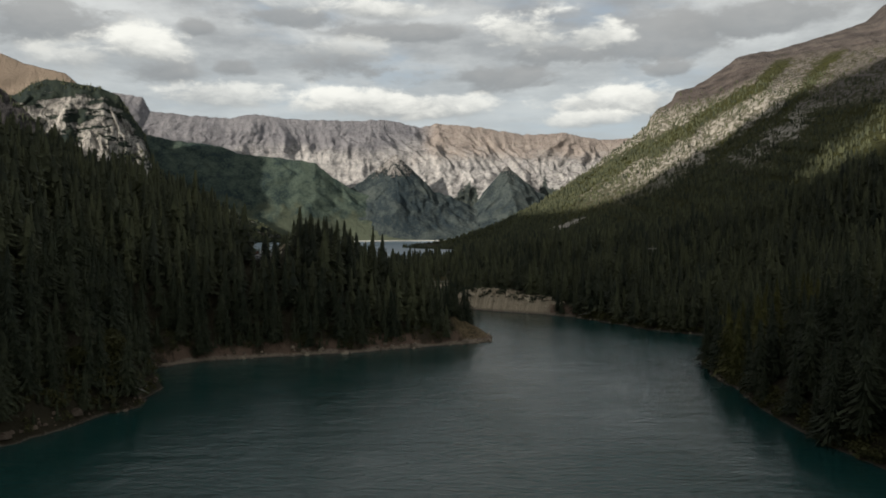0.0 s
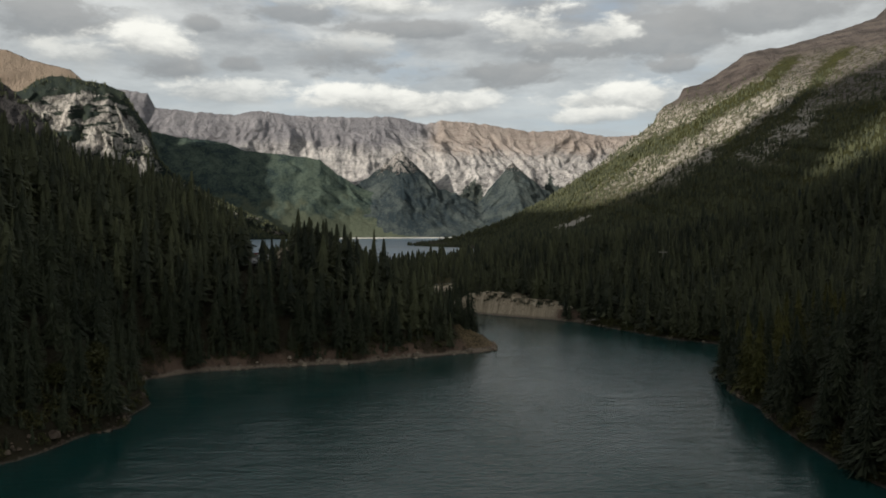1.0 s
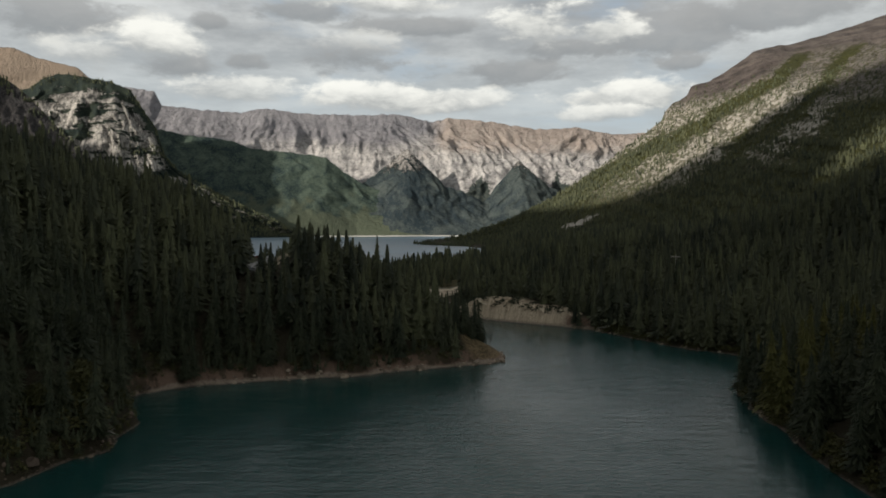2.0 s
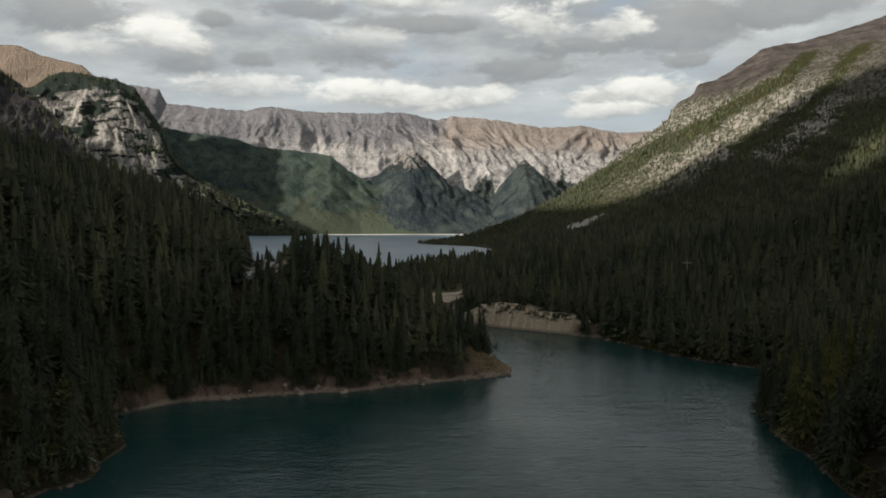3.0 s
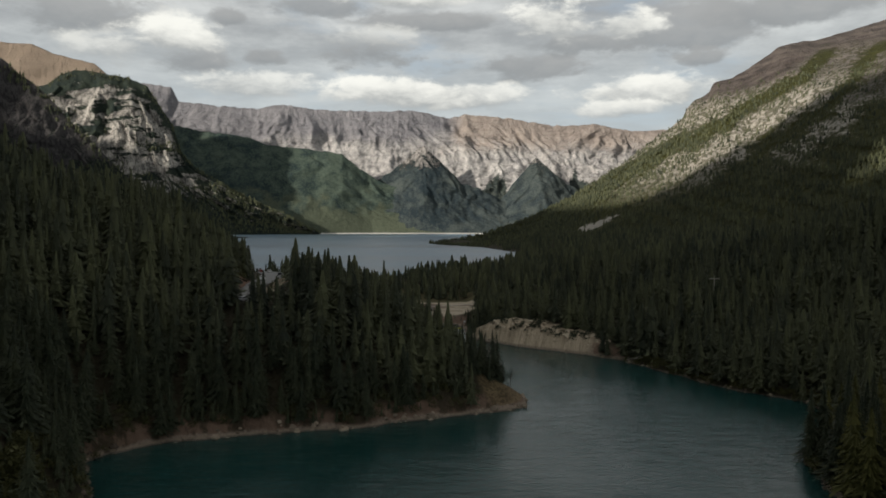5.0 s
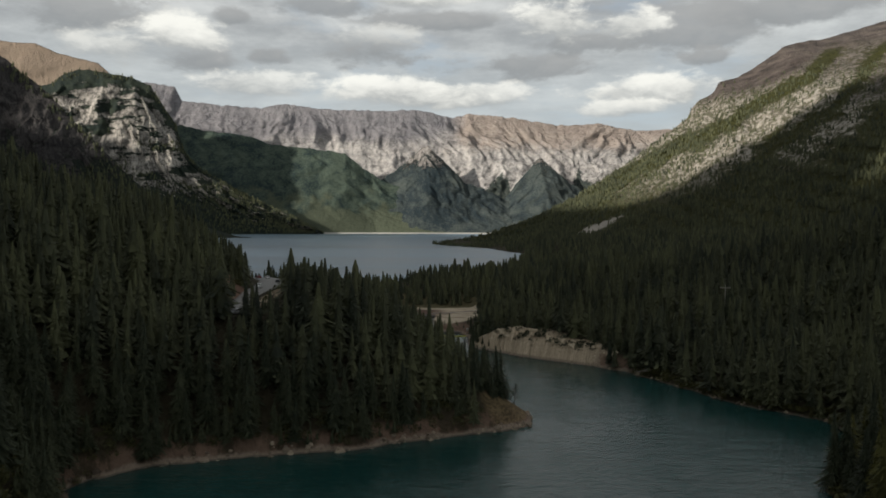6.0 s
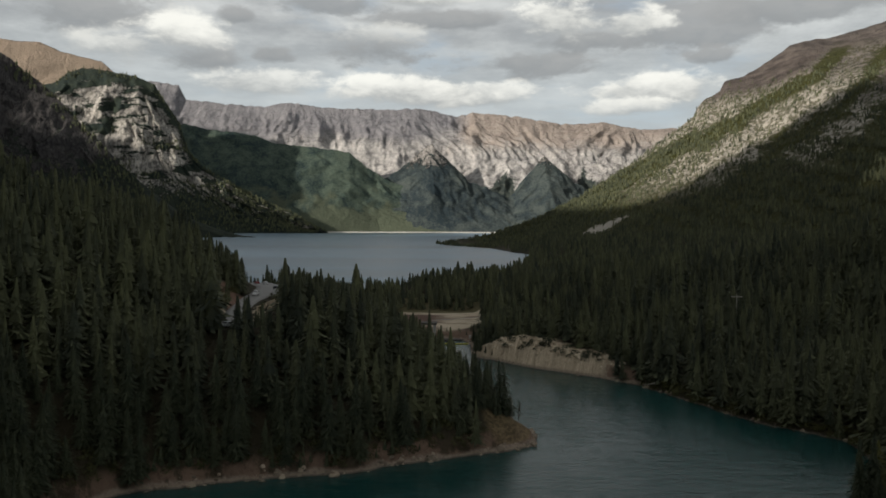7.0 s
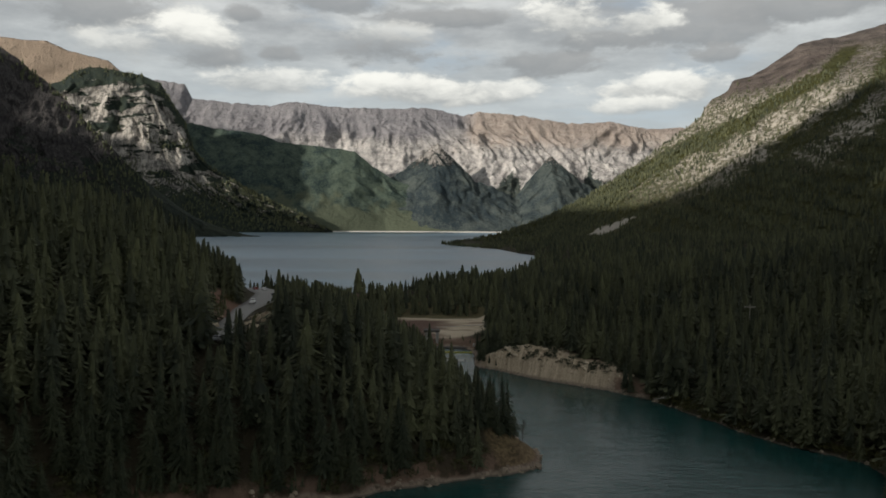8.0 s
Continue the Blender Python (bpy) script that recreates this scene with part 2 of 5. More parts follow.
    c = n.mix(n.math("MULTIPLY", quiet, n.step(n.math("ADD", z, n.math("MULTIPLY", fine, 1.2)), 0.55, 1.05)), c, floor_)
    wet = n.step(z, 0.45, 0.12)
    c = n.mix(n.math("MULTIPLY", wet, 0.6), c, (0.05, 0.042, 0.034))
    n.put(i["Base Color"], c)
    i["Roughness"].default_value = 0.92
    n.put(i["Normal"], n.bump(n.math("ADD", n.math("ADD", fine, mid), n.math("MULTIPLY", n.math("MULTIPLY", rill, cut), 2.2)), 0.9, 0.9))
    return m


GROUND = ground_material()


def water_material(name, colour, ripple, rough=0.03, gust=(1.0, 0.45, 1.0), lift=1.25):
    m, n, i = material(name)
    p = n.coord()
    gusts = n.step(n.noise(n.scaled(p, gust), 0.02 * ripple, 4.0, 0.6), 0.35, 0.7)
    small = n.noise(n.scaled(p, (0.55, 1.25, 1.0)), 0.75 * ripple, 5.0, 0.62, 0.4)
    long_ = n.noise(n.scaled(p, (0.4, 1.0, 1.0)), 0.14 * ripple, 4.0, 0.55)
    chop = n.noise(n.scaled(p, (0.30, 1.0, 1.0)), 0.36 * ripple, 3.0, 0.5, 0.6)
    # gust streaks pale the colour too, standing in for ripple sheen
    n.put(i["Base Color"], n.mix(gusts, colour, tuple(c * lift for c in colour)))
    n.put(i["Roughness"], n.math("MULTIPLY_ADD", gusts, 0.07, rough))
    i["IOR"].default_value, i["Specular IOR Level"].default_value = 1.33, 0.46
    n.put(i["Normal"], n.bump(n.math("MULTIPLY", n.math("ADD", small, n.math("MULTIPLY_ADD", long_, 1.6, n.math("MULTIPLY", chop, 1.3))), n.math("MULTIPLY_ADD", gusts, 0.65, 0.35)), 0.8, 0.34 / ripple))
    return m


LAKE = water_material("lake_water", (0.009, 0.045, 0.041), 1.0, 0.11)
# pale base colour holds the sky's reflection on the far water
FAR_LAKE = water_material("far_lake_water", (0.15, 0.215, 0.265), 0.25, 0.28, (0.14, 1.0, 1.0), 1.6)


def rock_material(name, dark, lite, top, top_z, wood_z, wood_wob, woods=((0.025, 0.038, 0.026), (0.06, 0.075, 0.045)), steep=0.62, size=1.0, meadow=0.0, cap=0.0):
    """Bare limestone above a ragged tree line; a drier cap above top_z."""
    m, n, i = material(name)
    p = n.coord()
    z = n.split(p)[2]
    nz = n.split(n.add("ShaderNodeNewGeometry").outputs["Normal"])[2]
    streak = n.noise(n.scaled(p, (1.0, 1.0, 0.22)), 0.02 / size, 7.0, 0.62, 0.3)
    layer = n.noise(n.scaled(p, (0.25, 0.25, 1.6)), 0.012 / size, 6.0, 0.6)
    fine = n.noise(p, 0.09 / size, 6.0, 0.65)
    f = n.math("ADD", n.math("MULTIPLY", streak, 0.75), n.math("MULTIPLY_ADD", layer, 0.45, n.math("MULTIPLY", fine, 0.45)))
    rock = n.mix(n.step(f, 0.55, 1.0), dark, lite)
    crack = n.step(n.math("ABSOLUTE", n.math("SUBTRACT", n.noise(n.scaled(p, (1.0, 1.0, 0.45)), 0.011 / size, 6.0, 0.6, 1.2), 0.5)), 0.035, 0.0)
    joint = n.step(n.math("ABSOLUTE", n.math("SUBTRACT", n.noise(n.scaled(p, (1.6, 1.6, 0.25)), 0.02 / size, 5.0, 0.6, 0.8), 0.5)), 0.03, 0.0)
    rock = n.mix(n.math("MULTIPLY", n.math("MAXIMUM", crack, n.math("MULTIPLY", joint, 0.8)), 0.8), rock, tuple(0.5 * c for c in dark))
    big = n.noise(p, 0.0035 / size, 5.0, 0.6)
    zt = n.math("ADD", z, n.math("MULTIPLY", n.math("SUBTRACT", big, 0.5), 320.0 * size))
    rock = n.mix(n.step(zt, top_z - 50, top_z + 60), rock, n.mix(f, tuple(0.7 * c for c in top), top))
    wood = n.mix(n.step(n.math("MULTIPLY_ADD", fine, 0.35, n.math("MULTIPLY_ADD", big, 0.25, n.math("MULTIPLY", n.noise(p, 0.014 / size, 5.0, 0.65, 0.6), 0.4))), 0.40, 0.60), *woods)
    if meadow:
        # broadleaf and open grass low on the slope, paled further for the sunlight there
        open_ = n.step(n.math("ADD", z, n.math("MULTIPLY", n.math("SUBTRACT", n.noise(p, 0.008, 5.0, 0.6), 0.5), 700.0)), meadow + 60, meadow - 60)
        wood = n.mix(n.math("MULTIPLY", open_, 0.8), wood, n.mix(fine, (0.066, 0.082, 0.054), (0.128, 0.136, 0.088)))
    zw = n.math("ADD", z, n.math("MULTIPLY", n.math("SUBTRACT", n.noise(p, 0.006 / size, 7.0, 0.68), 0.5), wood_wob * 2.4))
    zw = n.math("ADD", zw, n.math("MULTIPLY_ADD", n.math("SUBTRACT", steep, nz), wood_wob * 1.2, n.math("MULTIPLY", n.math("SUBTRACT", fine, 0.5), wood_wob * 2.2)))
    wooded = n.step(zw, wood_z + 14, wood_z - 14)
    if cap:
        # a rim of trees along the crest
        run = n.split(n.add("ShaderNodeUVMap", uv_map="run").outputs[0])[1]
        rim = n.math("ADD", run, n.math("MULTIPLY_ADD", n.math("SUBTRACT", fine, 0.5), cap * 1.6, n.math("MULTIPLY", n.math("SUBTRACT", big, 0.5), cap * 2.0)))
        ledge = n.step(n.noise(n.scaled(p, (0.5, 0.5, 1.5)), 0.010, 6.0, 0.66), 0.525, 0.555)
        wooded = n.math("MAXIMUM", n.math("MAXIMUM", wooded, ledge), n.step(rim, cap * 1.1, cap * 0.9))
    n.put(i["Base Color"], n.mix(wooded, rock, wood))
    i["Roughness"].default_value = 0.95
    relief = n.math("ADD", n.math("MULTIPLY", n.math("ADD", streak, n.math("MULTIPLY", fine, 0.6)), n.math("MULTIPLY_ADD", wooded, -0.7, 1.0)), 0.0)
    n.put(i["Normal"], n.bump(relief, 0.9, 24.0 * size))
    return m


# ---- noise for the landforms ----
def lattice(ix, iy, seed):
    h = (ix.astype(np.int64) * 374761393 + iy.astype(np.int64) * 668265263 + seed * 974634777) & 0xFFFFFFFF
    h = ((h ^ (h >> 13)) * 1274126177) & 0xFFFFFFFF
    return ((h ^ (h >> 16)) & 0xFFFF) / 65535.0


def value_noise(x, y, seed=0):
    ix, iy = np.floor(x), np.floor(y)
    fx, fy = x - ix, y - iy
    fx, fy = fx * fx * fx * (fx * (fx * 6 - 15) + 10), fy * fy * fy * (fy * (fy * 6 - 15) + 10)
    a, b = lattice(ix, iy, seed), lattice(ix + 1, iy, seed)
    c, d = lattice(ix, iy + 1, seed), lattice(ix + 1, iy + 1, seed)
    return (a + (b - a) * fx) * (1 - fy) + (c + (d - c) * fx) * fy


def fractal(x, y, seed=0, octaves=5, ridged=False):
    total, amp, norm = 0.0, 1.0, 0.0
    for k in range(octaves):
        v = value_noise(x * 2 ** k + 17.3 * k, y * 2 ** k - 9.1 * k, seed + k)
        total = total + amp * ((1 - np.abs(2 * v - 1)) if ridged else v)
        norm += amp
        amp *= 0.52
    return total / norm


def mesh_object(name, verts, faces, mat, smooth=True, uv=None):
    me = bpy.data.meshes.new(name)
    verts, faces = np.asarray(verts, np.float32), np.asarray(faces, np.int32)
    k = faces.shape[1]
    me.vertices.add(len(verts)), me.loops.add(faces.size), me.polygons.add(len(faces))
    me.vertices.foreach_set("co", verts.ravel())
    me.loops.foreach_set("vertex_index", faces.ravel())
    me.polygons.foreach_set("loop_start", np.arange(0, faces.size, k, dtype=np.int32))
    me.polygons.foreach_set("use_smooth", np.full(len(faces), smooth))
    if uv is not None:
        layer = me.uv_layers.new(name="run")
        layer.data.foreach_set("uv", np.asarray(uv, np.float32)[faces.ravel()].ravel())
    me.update(calc_edges=True)
    me.validate()
    me.materials.append(mat)
    return new(name, me)


def grid_faces(nu, nv):
    i = np.arange(nu * nv).reshape(nv, nu)
    return np.stack([i[:-1, :-1], i[:-1, 1:], i[1:, 1:], i[1:, :-1]], -1).reshape(-1, 4)


# ---- landforms ----
LEFT_SHORE = ((-130, -400), (-112, -100), (-98, 40), (-90, 105), (-80, 138), (-74, 157), (-68, 170), (-71, 190), (-84, 214), (-83, 222),
              (-77, 228), (-64, 236), (-50, 241), (-31, 245), (-18, 253), (-5, 260), (9, 265.5), (18, 271.5), (17, 281), (12, 293), (3, 318),
              (-8, 350), (-16, 385), (-22, 420), (-25, 452))
RIGHT_SHORE = ((-12, 456), (-3, 445), (-2, 428), (1, 404), (15, 389), (34, 372), (53, 358), (65, 341), (76, 316), (85, 298), (93, 290), (102, 281),
               (100, 262), (90, 240), (75, 222), (71, 186), (68, 148), (70, 125), (80, 60), (95, -80), (110, -400))
NEAR_LAKE = np.array(LEFT_SHORE + RIGHT_SHORE, float)
FAR_SHORE = np.array(((-104, 535), (-84, 578), (-70, 640), (10, 740), (60, 930), (106, 1290), (60, 1450), (28, 1655), (-92, 1985), (-40, 2150),
                      (120, 2600), (260, 3400), (260, 4150), (-1500, 4150), (-2400, 3600), (-1500, 2300), (-620, 1300), (-360, 700), (-200, 560)), float)
FAR_LEVEL = 6.0


def from_shore(x, y, ring):
    """Signed distance to the ring: positive on land."""
    p = np.stack([x.ravel(), y.ravel()], 1)
    best, inside = np.full(len(p), 1e18), np.zeros(len(p), bool)
    for a, b in zip(ring, np.roll(ring, -1, 0)):
        ab, ap = b - a, p - a
        t = np.clip(ap @ ab / (ab @ ab), 0, 1)
        q = ap - t[:, None] * ab
        best = np.minimum(best, (q * q).sum(1))
        cut = (a[1] > p[:, 1]) != (b[1] > p[:, 1])
        with np.errstate(divide="ignore", invalid="ignore"):
            inside ^= cut & (p[:, 0] < a[0] + (p[:, 1] - a[1]) * ab[0] / ab[1])
    return (np.sqrt(best) * np.where(inside, -1, 1)).reshape(x.shape)


RISE = ((-64, 274, 58), (-41, 333, 42), (-58, 355, 30), (-74, 350, 35), (-131, 324, 60), (-165, 324, 75), (-190, 330, 80), (-150, 400, 62), (-113, 345, 50), (-94, 400, 38), (-108, 460, 30), (-135, 530, 8), (-115, 500, 14), (-40, 582, 5), (5, 285, 26), (9, 277, 34), (-150, 260, 82),
        (-130, 222, 98), (-215, 300, 84), (-185, 420, 64), (-150, 140, 72), (-110, 60, 50), (104, 335, 18), (104, 372, 26), (250, 400, 70), (85, 250, 26), (150, 150, 60),
        (120, 0, 50), (0, 700, 6), (150, 700, 26), (-150, 700, 4), (300, 900, 40), (-300, 600, 60), (20, 420, 8), (0, 1500, 8), (-100, 1800, 8),
        (400, 1400, 40), (0, 3000, 10))
ROAD = ((-68, 284, 29), (-73, 300, 29), (-80, 325, 28.5), (-88, 365, 28), (-91, 400, 28), (-97, 430, 28), (-112, 462, 27), (-140, 500, 24))


def from_road(x, y):
    """Distance to the road's middle line, and the road's height there."""
    best, level = np.full(x.shape, 1e9), np.zeros(x.shape)
    for a, b in zip(ROAD, ROAD[1:]):
        dx_, dy_ = b[0] - a[0], b[1] - a[1]
        t = np.clip(((x - a[0]) * dx_ + (y - a[1]) * dy_) / (dx_ * dx_ + dy_ * dy_), 0, 1)
        d = np.hypot(x - a[0] - t * dx_, y - a[1] - t * dy_)
        level = np.where(d < best, a[2] + t * (b[2] - a[2]), level)
        best = np.minimum(best, d)
    return best, level


def ground_height(x, y):
    wob = (fractal(x / 9, y / 9, 5, 4) - 0.5) * 5.0
    d1 = from_shore(x, y, NEAR_LAKE)
    d1 = d1 + np.where(np.abs(d1) < 25, wob * 0.8, 0)
    d2 = from_shore(x, y, FAR_SHORE)
    num, den = 0.0, 1e-9
    for px, py, a in RISE:
        k = 1.0 / (((x - px) ** 2 + (y - py) ** 2) + 60) ** 1.3
        num, den = num + a * k, den + k
    rise = num / den
    cliff = np.exp(-(((x - 19) / 21) ** 2 + ((y - 393) / 22) ** 2)) + 0.5 * np.exp(-(((x - 49) / 9) ** 2 + ((y - 366) / 9) ** 2))
    gentle = np.clip((x - np.interp(y, (0, 200, 280, 330, 420, 500), (0, 40, 60, 30, -8, -18))) / 12, 0, 1)
    point = np.exp(-(((x - 15) / 9) ** 2 + ((y - 274) / 11) ** 2))
    step = 2.4 - 1.5 * gentle + 8.5 * cliff - 1.5 * point * (1 - gentle)
    land = step * (1 - np.exp(-np.maximum(d1, 0) / (2.0 + 3.5 * cliff))) + rise * (1 - np.exp(-np.maximum(d1, 0) / 60))
    land = land + (fractal(x / 40, y / 40, 11, 5) - 0.5) * np.clip(d1 / 30, 0, 1) * 7 + wob * 0.26 * np.clip(d1 / 4, 0, 1)
    # dry stony basin below the dam
    basin = np.clip(1 - np.abs(x + 27) / 46, 0, 1) * np.clip(1 - np.abs(y - 522) / 78, 0, 1)
    basin = np.clip(basin * 3.5, 0, 1)
    land = land * (1 - basin) + (2.4 + wob * 0.25) * basin
    h = np.where(d1 > 0, land, np.maximum(-6, 0.35 * d1))
    near_road, level = from_road(x, y)
    k = np.clip((12 - near_road) / 6, 0, 1)
    k = k * k * (3 - 2 * k)
    h = h * (1 - k) + level * k
    # dam and shore of the upper lake
    edge = np.clip(d2 / 45, 0, 1)
    shore = FAR_LEVEL + 1.2 * (1 - np.exp(-np.maximum(d2, 0) / 3)) + (np.maximum(h, 6) - 6) * edge
    near2 = (d2 < 45) & (d1 > 4)
    h = np.where(near2, np.maximum(shore * np.clip(1.6 - d2 / 28, 0, 1) + h * np.clip(d2 / 28 - 0.6, 0, 1), np.where(d2 < 18, shore, h)), h)
    h = np.where(d2 < 0, FAR_LEVEL + np.maximum(-10, 0.3 * d2), h)
    return h


def spaced(lo, hi, step, end_lo, end_hi):
    mid = list(np.arange(lo, hi + 0.1, step))
    up, s = [mid[-1]], step
    while up[-1] < end_hi:
        s *= 1.10
        up.append(up[-1] + s)
    down, s = [mid[0]], step
    while down[-1] > end_lo:
        s *= 1.10
        down.append(down[-1] - s)
    return np.array(down[:0:-1] + mid + up[1:])


gx, gy = spaced(-112, 124, 2.0, -4800, 4800), spaced(110, 470, 2.0, -3500, 4700)
GX, GY = np.meshgrid(gx, gy)
GZ = ground_height(GX, GY)
ground = mesh_object("ground", np.stack([GX, GY, GZ], -1).reshape(-1, 3), grid_faces(len(gx), len(gy)), GROUND)
tagged(ground, "forest floor with bare eroded gravel banks along the lake", "ground", kind="structure")


def water_sheet(name, ring, level, grow, mat, label):
    c = ring.mean(0)
    bm = bmesh.new()
    vs = [bm.verts.new((*(p + (p - c) / np.linalg.norm(p - c) * grow), level)) for p in ring]
    bmesh.ops.triangulate(bm, faces=[bm.faces.new(vs)])
    me = bpy.data.meshes.new(name)
    bm.normal_update()
    if bm.faces[:][0].normal.z < 0:
        bmesh.ops.reverse_faces(bm, faces=bm.faces[:])
    bm.to_mesh(me)
    bm.free()
    me.materials.append(mat)
    return tagged(new(name, me), label, "lake", kind="structure")


NEAR_BOX = np.array(((-190, -600), (190, -600), (190, 456), (-190, 456)), float)
water_sheet("water", NEAR_BOX, 0.0, 0.0, LAKE, "dark teal lake water with fine wind ripples")
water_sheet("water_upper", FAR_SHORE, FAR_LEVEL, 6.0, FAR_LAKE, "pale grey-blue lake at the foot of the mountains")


def at_range(points, y):
    """The same skyline, moved out to y and kept at its bearing and elevation."""
    return tuple((px * (y - 40) / (py - 40), y, 50 + (pz - 50) * (y - 40) / (py - 40)) for px, py, pz in points)


def along(points, n):
    p = np.array(points, float)
    s = np.r_[0, np.cumsum(np.linalg.norm(np.diff(p, axis=0), axis=1))]
    return np.stack([np.interp(np.linspace(0, s[-1], n), s, p[:, k]) for k in range(3)], 1)


def mountain(name, crest, foot, nu, nv, mat, label, power=1.2, gully=40.0, width=160.0, rough=12.0, seed=1, jag=6.0, lean=0.0, back=0.7, sharp=True, carve=0.0):
    """A ridge: a face that falls from the crest to the foot, cut by gullies, and a slope behind it."""
    c, f = along(crest, nu), along(foot, nu)
    s = np.r_[0, np.cumsum(np.linalg.norm(np.diff(c[:, :2], axis=0), axis=1))]
    c[:, 2] += (fractal(s / 30, s * 0, seed + 40, 4) - 0.5) * jag
    behind = nv // 5
    v = np.r_[np.linspace(-back, 0, behind, endpoint=False), np.linspace(0, 1, nv) ** 1.15]
    V, S = np.meshgrid(v, s, indexing="ij")
    run = f[None] - c[None]
    t = V[..., None]
    P = c[None] + run * np.where(t < 0, t, t)
    down = np.clip(np.abs(V) / np.where(V < 0, back, 1), 0, 1)
    P[..., 2] = f[None, :, 2] + (c[None, :, 2] - f[None, :, 2]) * (1 - down) ** power
    out = run / np.maximum(np.linalg.norm(run[..., :2], axis=-1, keepdims=True), 1e-6)
    env = np.clip(down * 6, 0, 1) * np.clip((1 - down) * 2.2, 0, 1)
    span = np.linalg.norm(run[..., :2], axis=-1)
    A = S + lean * V * span
    A = A + (fractal(S / (width * 2.2), V * 2.4, seed + 20, 4) - 0.5) * width * 1.7
    g = fractal(A / width, V * 1.6 + 3, seed, 5, sharp) - 0.55
    r = fractal(A / (width * 0.22), V * span / (width * 0.22), seed + 9, 5, sharp) - 0.6
    g, r = g - carve, r - carve
    P[..., :2] += out[..., :2] * (gully * g * env + rough * r * env)[..., None]
    P[..., 2] += (rough * 0.6 * r + gully * 0.35 * g) * env
    ob = mesh_object(name, P.reshape(-1, 3), grid_faces(nu, len(v)), mat, True, np.stack([S / s[-1], V], -1).reshape(-1, 2))
    tagged(ob, label, "mountain")
    return ob, P[behind:]




def far_wall_material():
    """Grey upper cliffs, a tan shoulder, pale slabs below, and tongues of forest climbing between them."""
    m, n, i = material("far_limestone")
    p = n.coord()
    x, y, z = n.split(p)
    streak = n.noise(n.scaled(p, (1.0, 1.0, 0.30)), 0.016, 8.0, 0.66, 0.5)
    layer = n.noise(n.scaled(p, (0.22, 0.22, 1.8)), 0.014, 7.0, 0.62)
    fine = n.noise(p, 0.06, 7.0, 0.68)
    big = n.noise(p, 0.0028, 5.0, 0.6)
    f = n.math("ADD", n.math("MULTIPLY", streak, 0.7), n.math("MULTIPLY_ADD", layer, 0.35, n.math("MULTIPLY", fine, 0.6)))
    slab = n.mix(n.step(f, 0.58, 1.05), (0.15, 0.143, 0.146), (0.68, 0.64, 0.60))
    # grey and tan are lightened and desaturated: distance haze is put into the colour
    grey = n.mix(n.step(f, 0.55, 1.1), (0.165, 0.16, 0.175), (0.33, 0.315, 0.32))
    tan = n.mix(n.step(f, 0.5, 1.1), (0.25, 0.205, 0.178), (0.46, 0.39, 0.34))
    xs = n.math("ADD", x, n.math("MULTIPLY", n.math("SUBTRACT", big, 0.5), 500.0))
    # upper rock turns grey on the left, with cloud shade included in that tone
    top = n.mix(n.step(xs, -260.0, -60.0), grey, tan)
    zt = n.math("ADD", z, n.math("MULTIPLY_ADD", n.math("SUBTRACT", big, 0.5), 340.0, n.math("MULTIPLY", n.math("SUBTRACT", streak, 0.5), 170.0)))
    rock = n.mix(n.step(zt, 470.0, 580.0), slab, top)
    wave = n.math("PINGPONG", n.math("ADD", x, n.math("MULTIPLY", n.math("SUBTRACT", n.noise(p, 0.004, 4.0), 0.5), 260.0)), 125.0)
    line = n.math("MULTIPLY_ADD", wave, 2.0, 120.0)
    zw = n.math("ADD", z, n.math("MULTIPLY_ADD", n.math("SUBTRACT", fine, 0.5), 170.0, n.math("MULTIPLY", n.math("SUBTRACT", streak, 0.5), 200.0)))
    # bluish forest tone holds the same distance haze
    wood = n.mix(n.step(fine, 0.36, 0.64), (0.034, 0.045, 0.046), (0.088, 0.100, 0.082))
    n.put(i["Base Color"], n.mix(n.step(n.math("SUBTRACT", zw, line), 22.0, -22.0), rock, wood))
    i["Roughness"].default_value = 0.95
    n.put(i["Normal"], n.bump(n.math("ADD", streak, n.math("MULTIPLY", fine, 0.7)), 1.0, 22.0))
    return m


FAR_ROCK = far_wall_material()
mountain("mountain", at_range(((-2120, 4600, 896), (-1949, 4600, 896), (-1790, 4600, 872), (-1746, 4600, 787), (-1508, 4600, 760), (-1271, 4600, 742),
                               (-1118, 4600, 765), (-932, 4600, 734), (-595, 4600, 723), (-343, 4600, 728), (-125, 4600, 681), (-25, 4600, 704), (209, 4600, 680),
                               (476, 4600, 636), (741, 4600, 645), (940, 4600, 601), (1139, 4600, 610), (1500, 4600, 583)), 4720),
         ((-2300, 4060, 0), (1700, 4060, 0)), 470, 135, FAR_ROCK, "long grey limestone mountain wall with gullied pale faces",
         power=1.1, gully=105, width=220, rough=32, seed=3, jag=16)
# bluish woods: the haze of distance is mixed into their colour
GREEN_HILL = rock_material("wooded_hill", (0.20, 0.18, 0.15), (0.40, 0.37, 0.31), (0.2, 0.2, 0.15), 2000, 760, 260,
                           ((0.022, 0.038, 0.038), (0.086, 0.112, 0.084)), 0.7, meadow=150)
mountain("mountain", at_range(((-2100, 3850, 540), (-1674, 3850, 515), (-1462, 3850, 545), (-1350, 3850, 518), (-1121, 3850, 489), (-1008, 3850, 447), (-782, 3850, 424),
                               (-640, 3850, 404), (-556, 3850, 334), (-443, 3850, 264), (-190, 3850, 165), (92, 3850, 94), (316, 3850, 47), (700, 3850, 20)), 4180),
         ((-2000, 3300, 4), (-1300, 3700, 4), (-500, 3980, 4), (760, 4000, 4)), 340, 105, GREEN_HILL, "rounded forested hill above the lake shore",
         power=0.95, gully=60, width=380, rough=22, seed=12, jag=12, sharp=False)
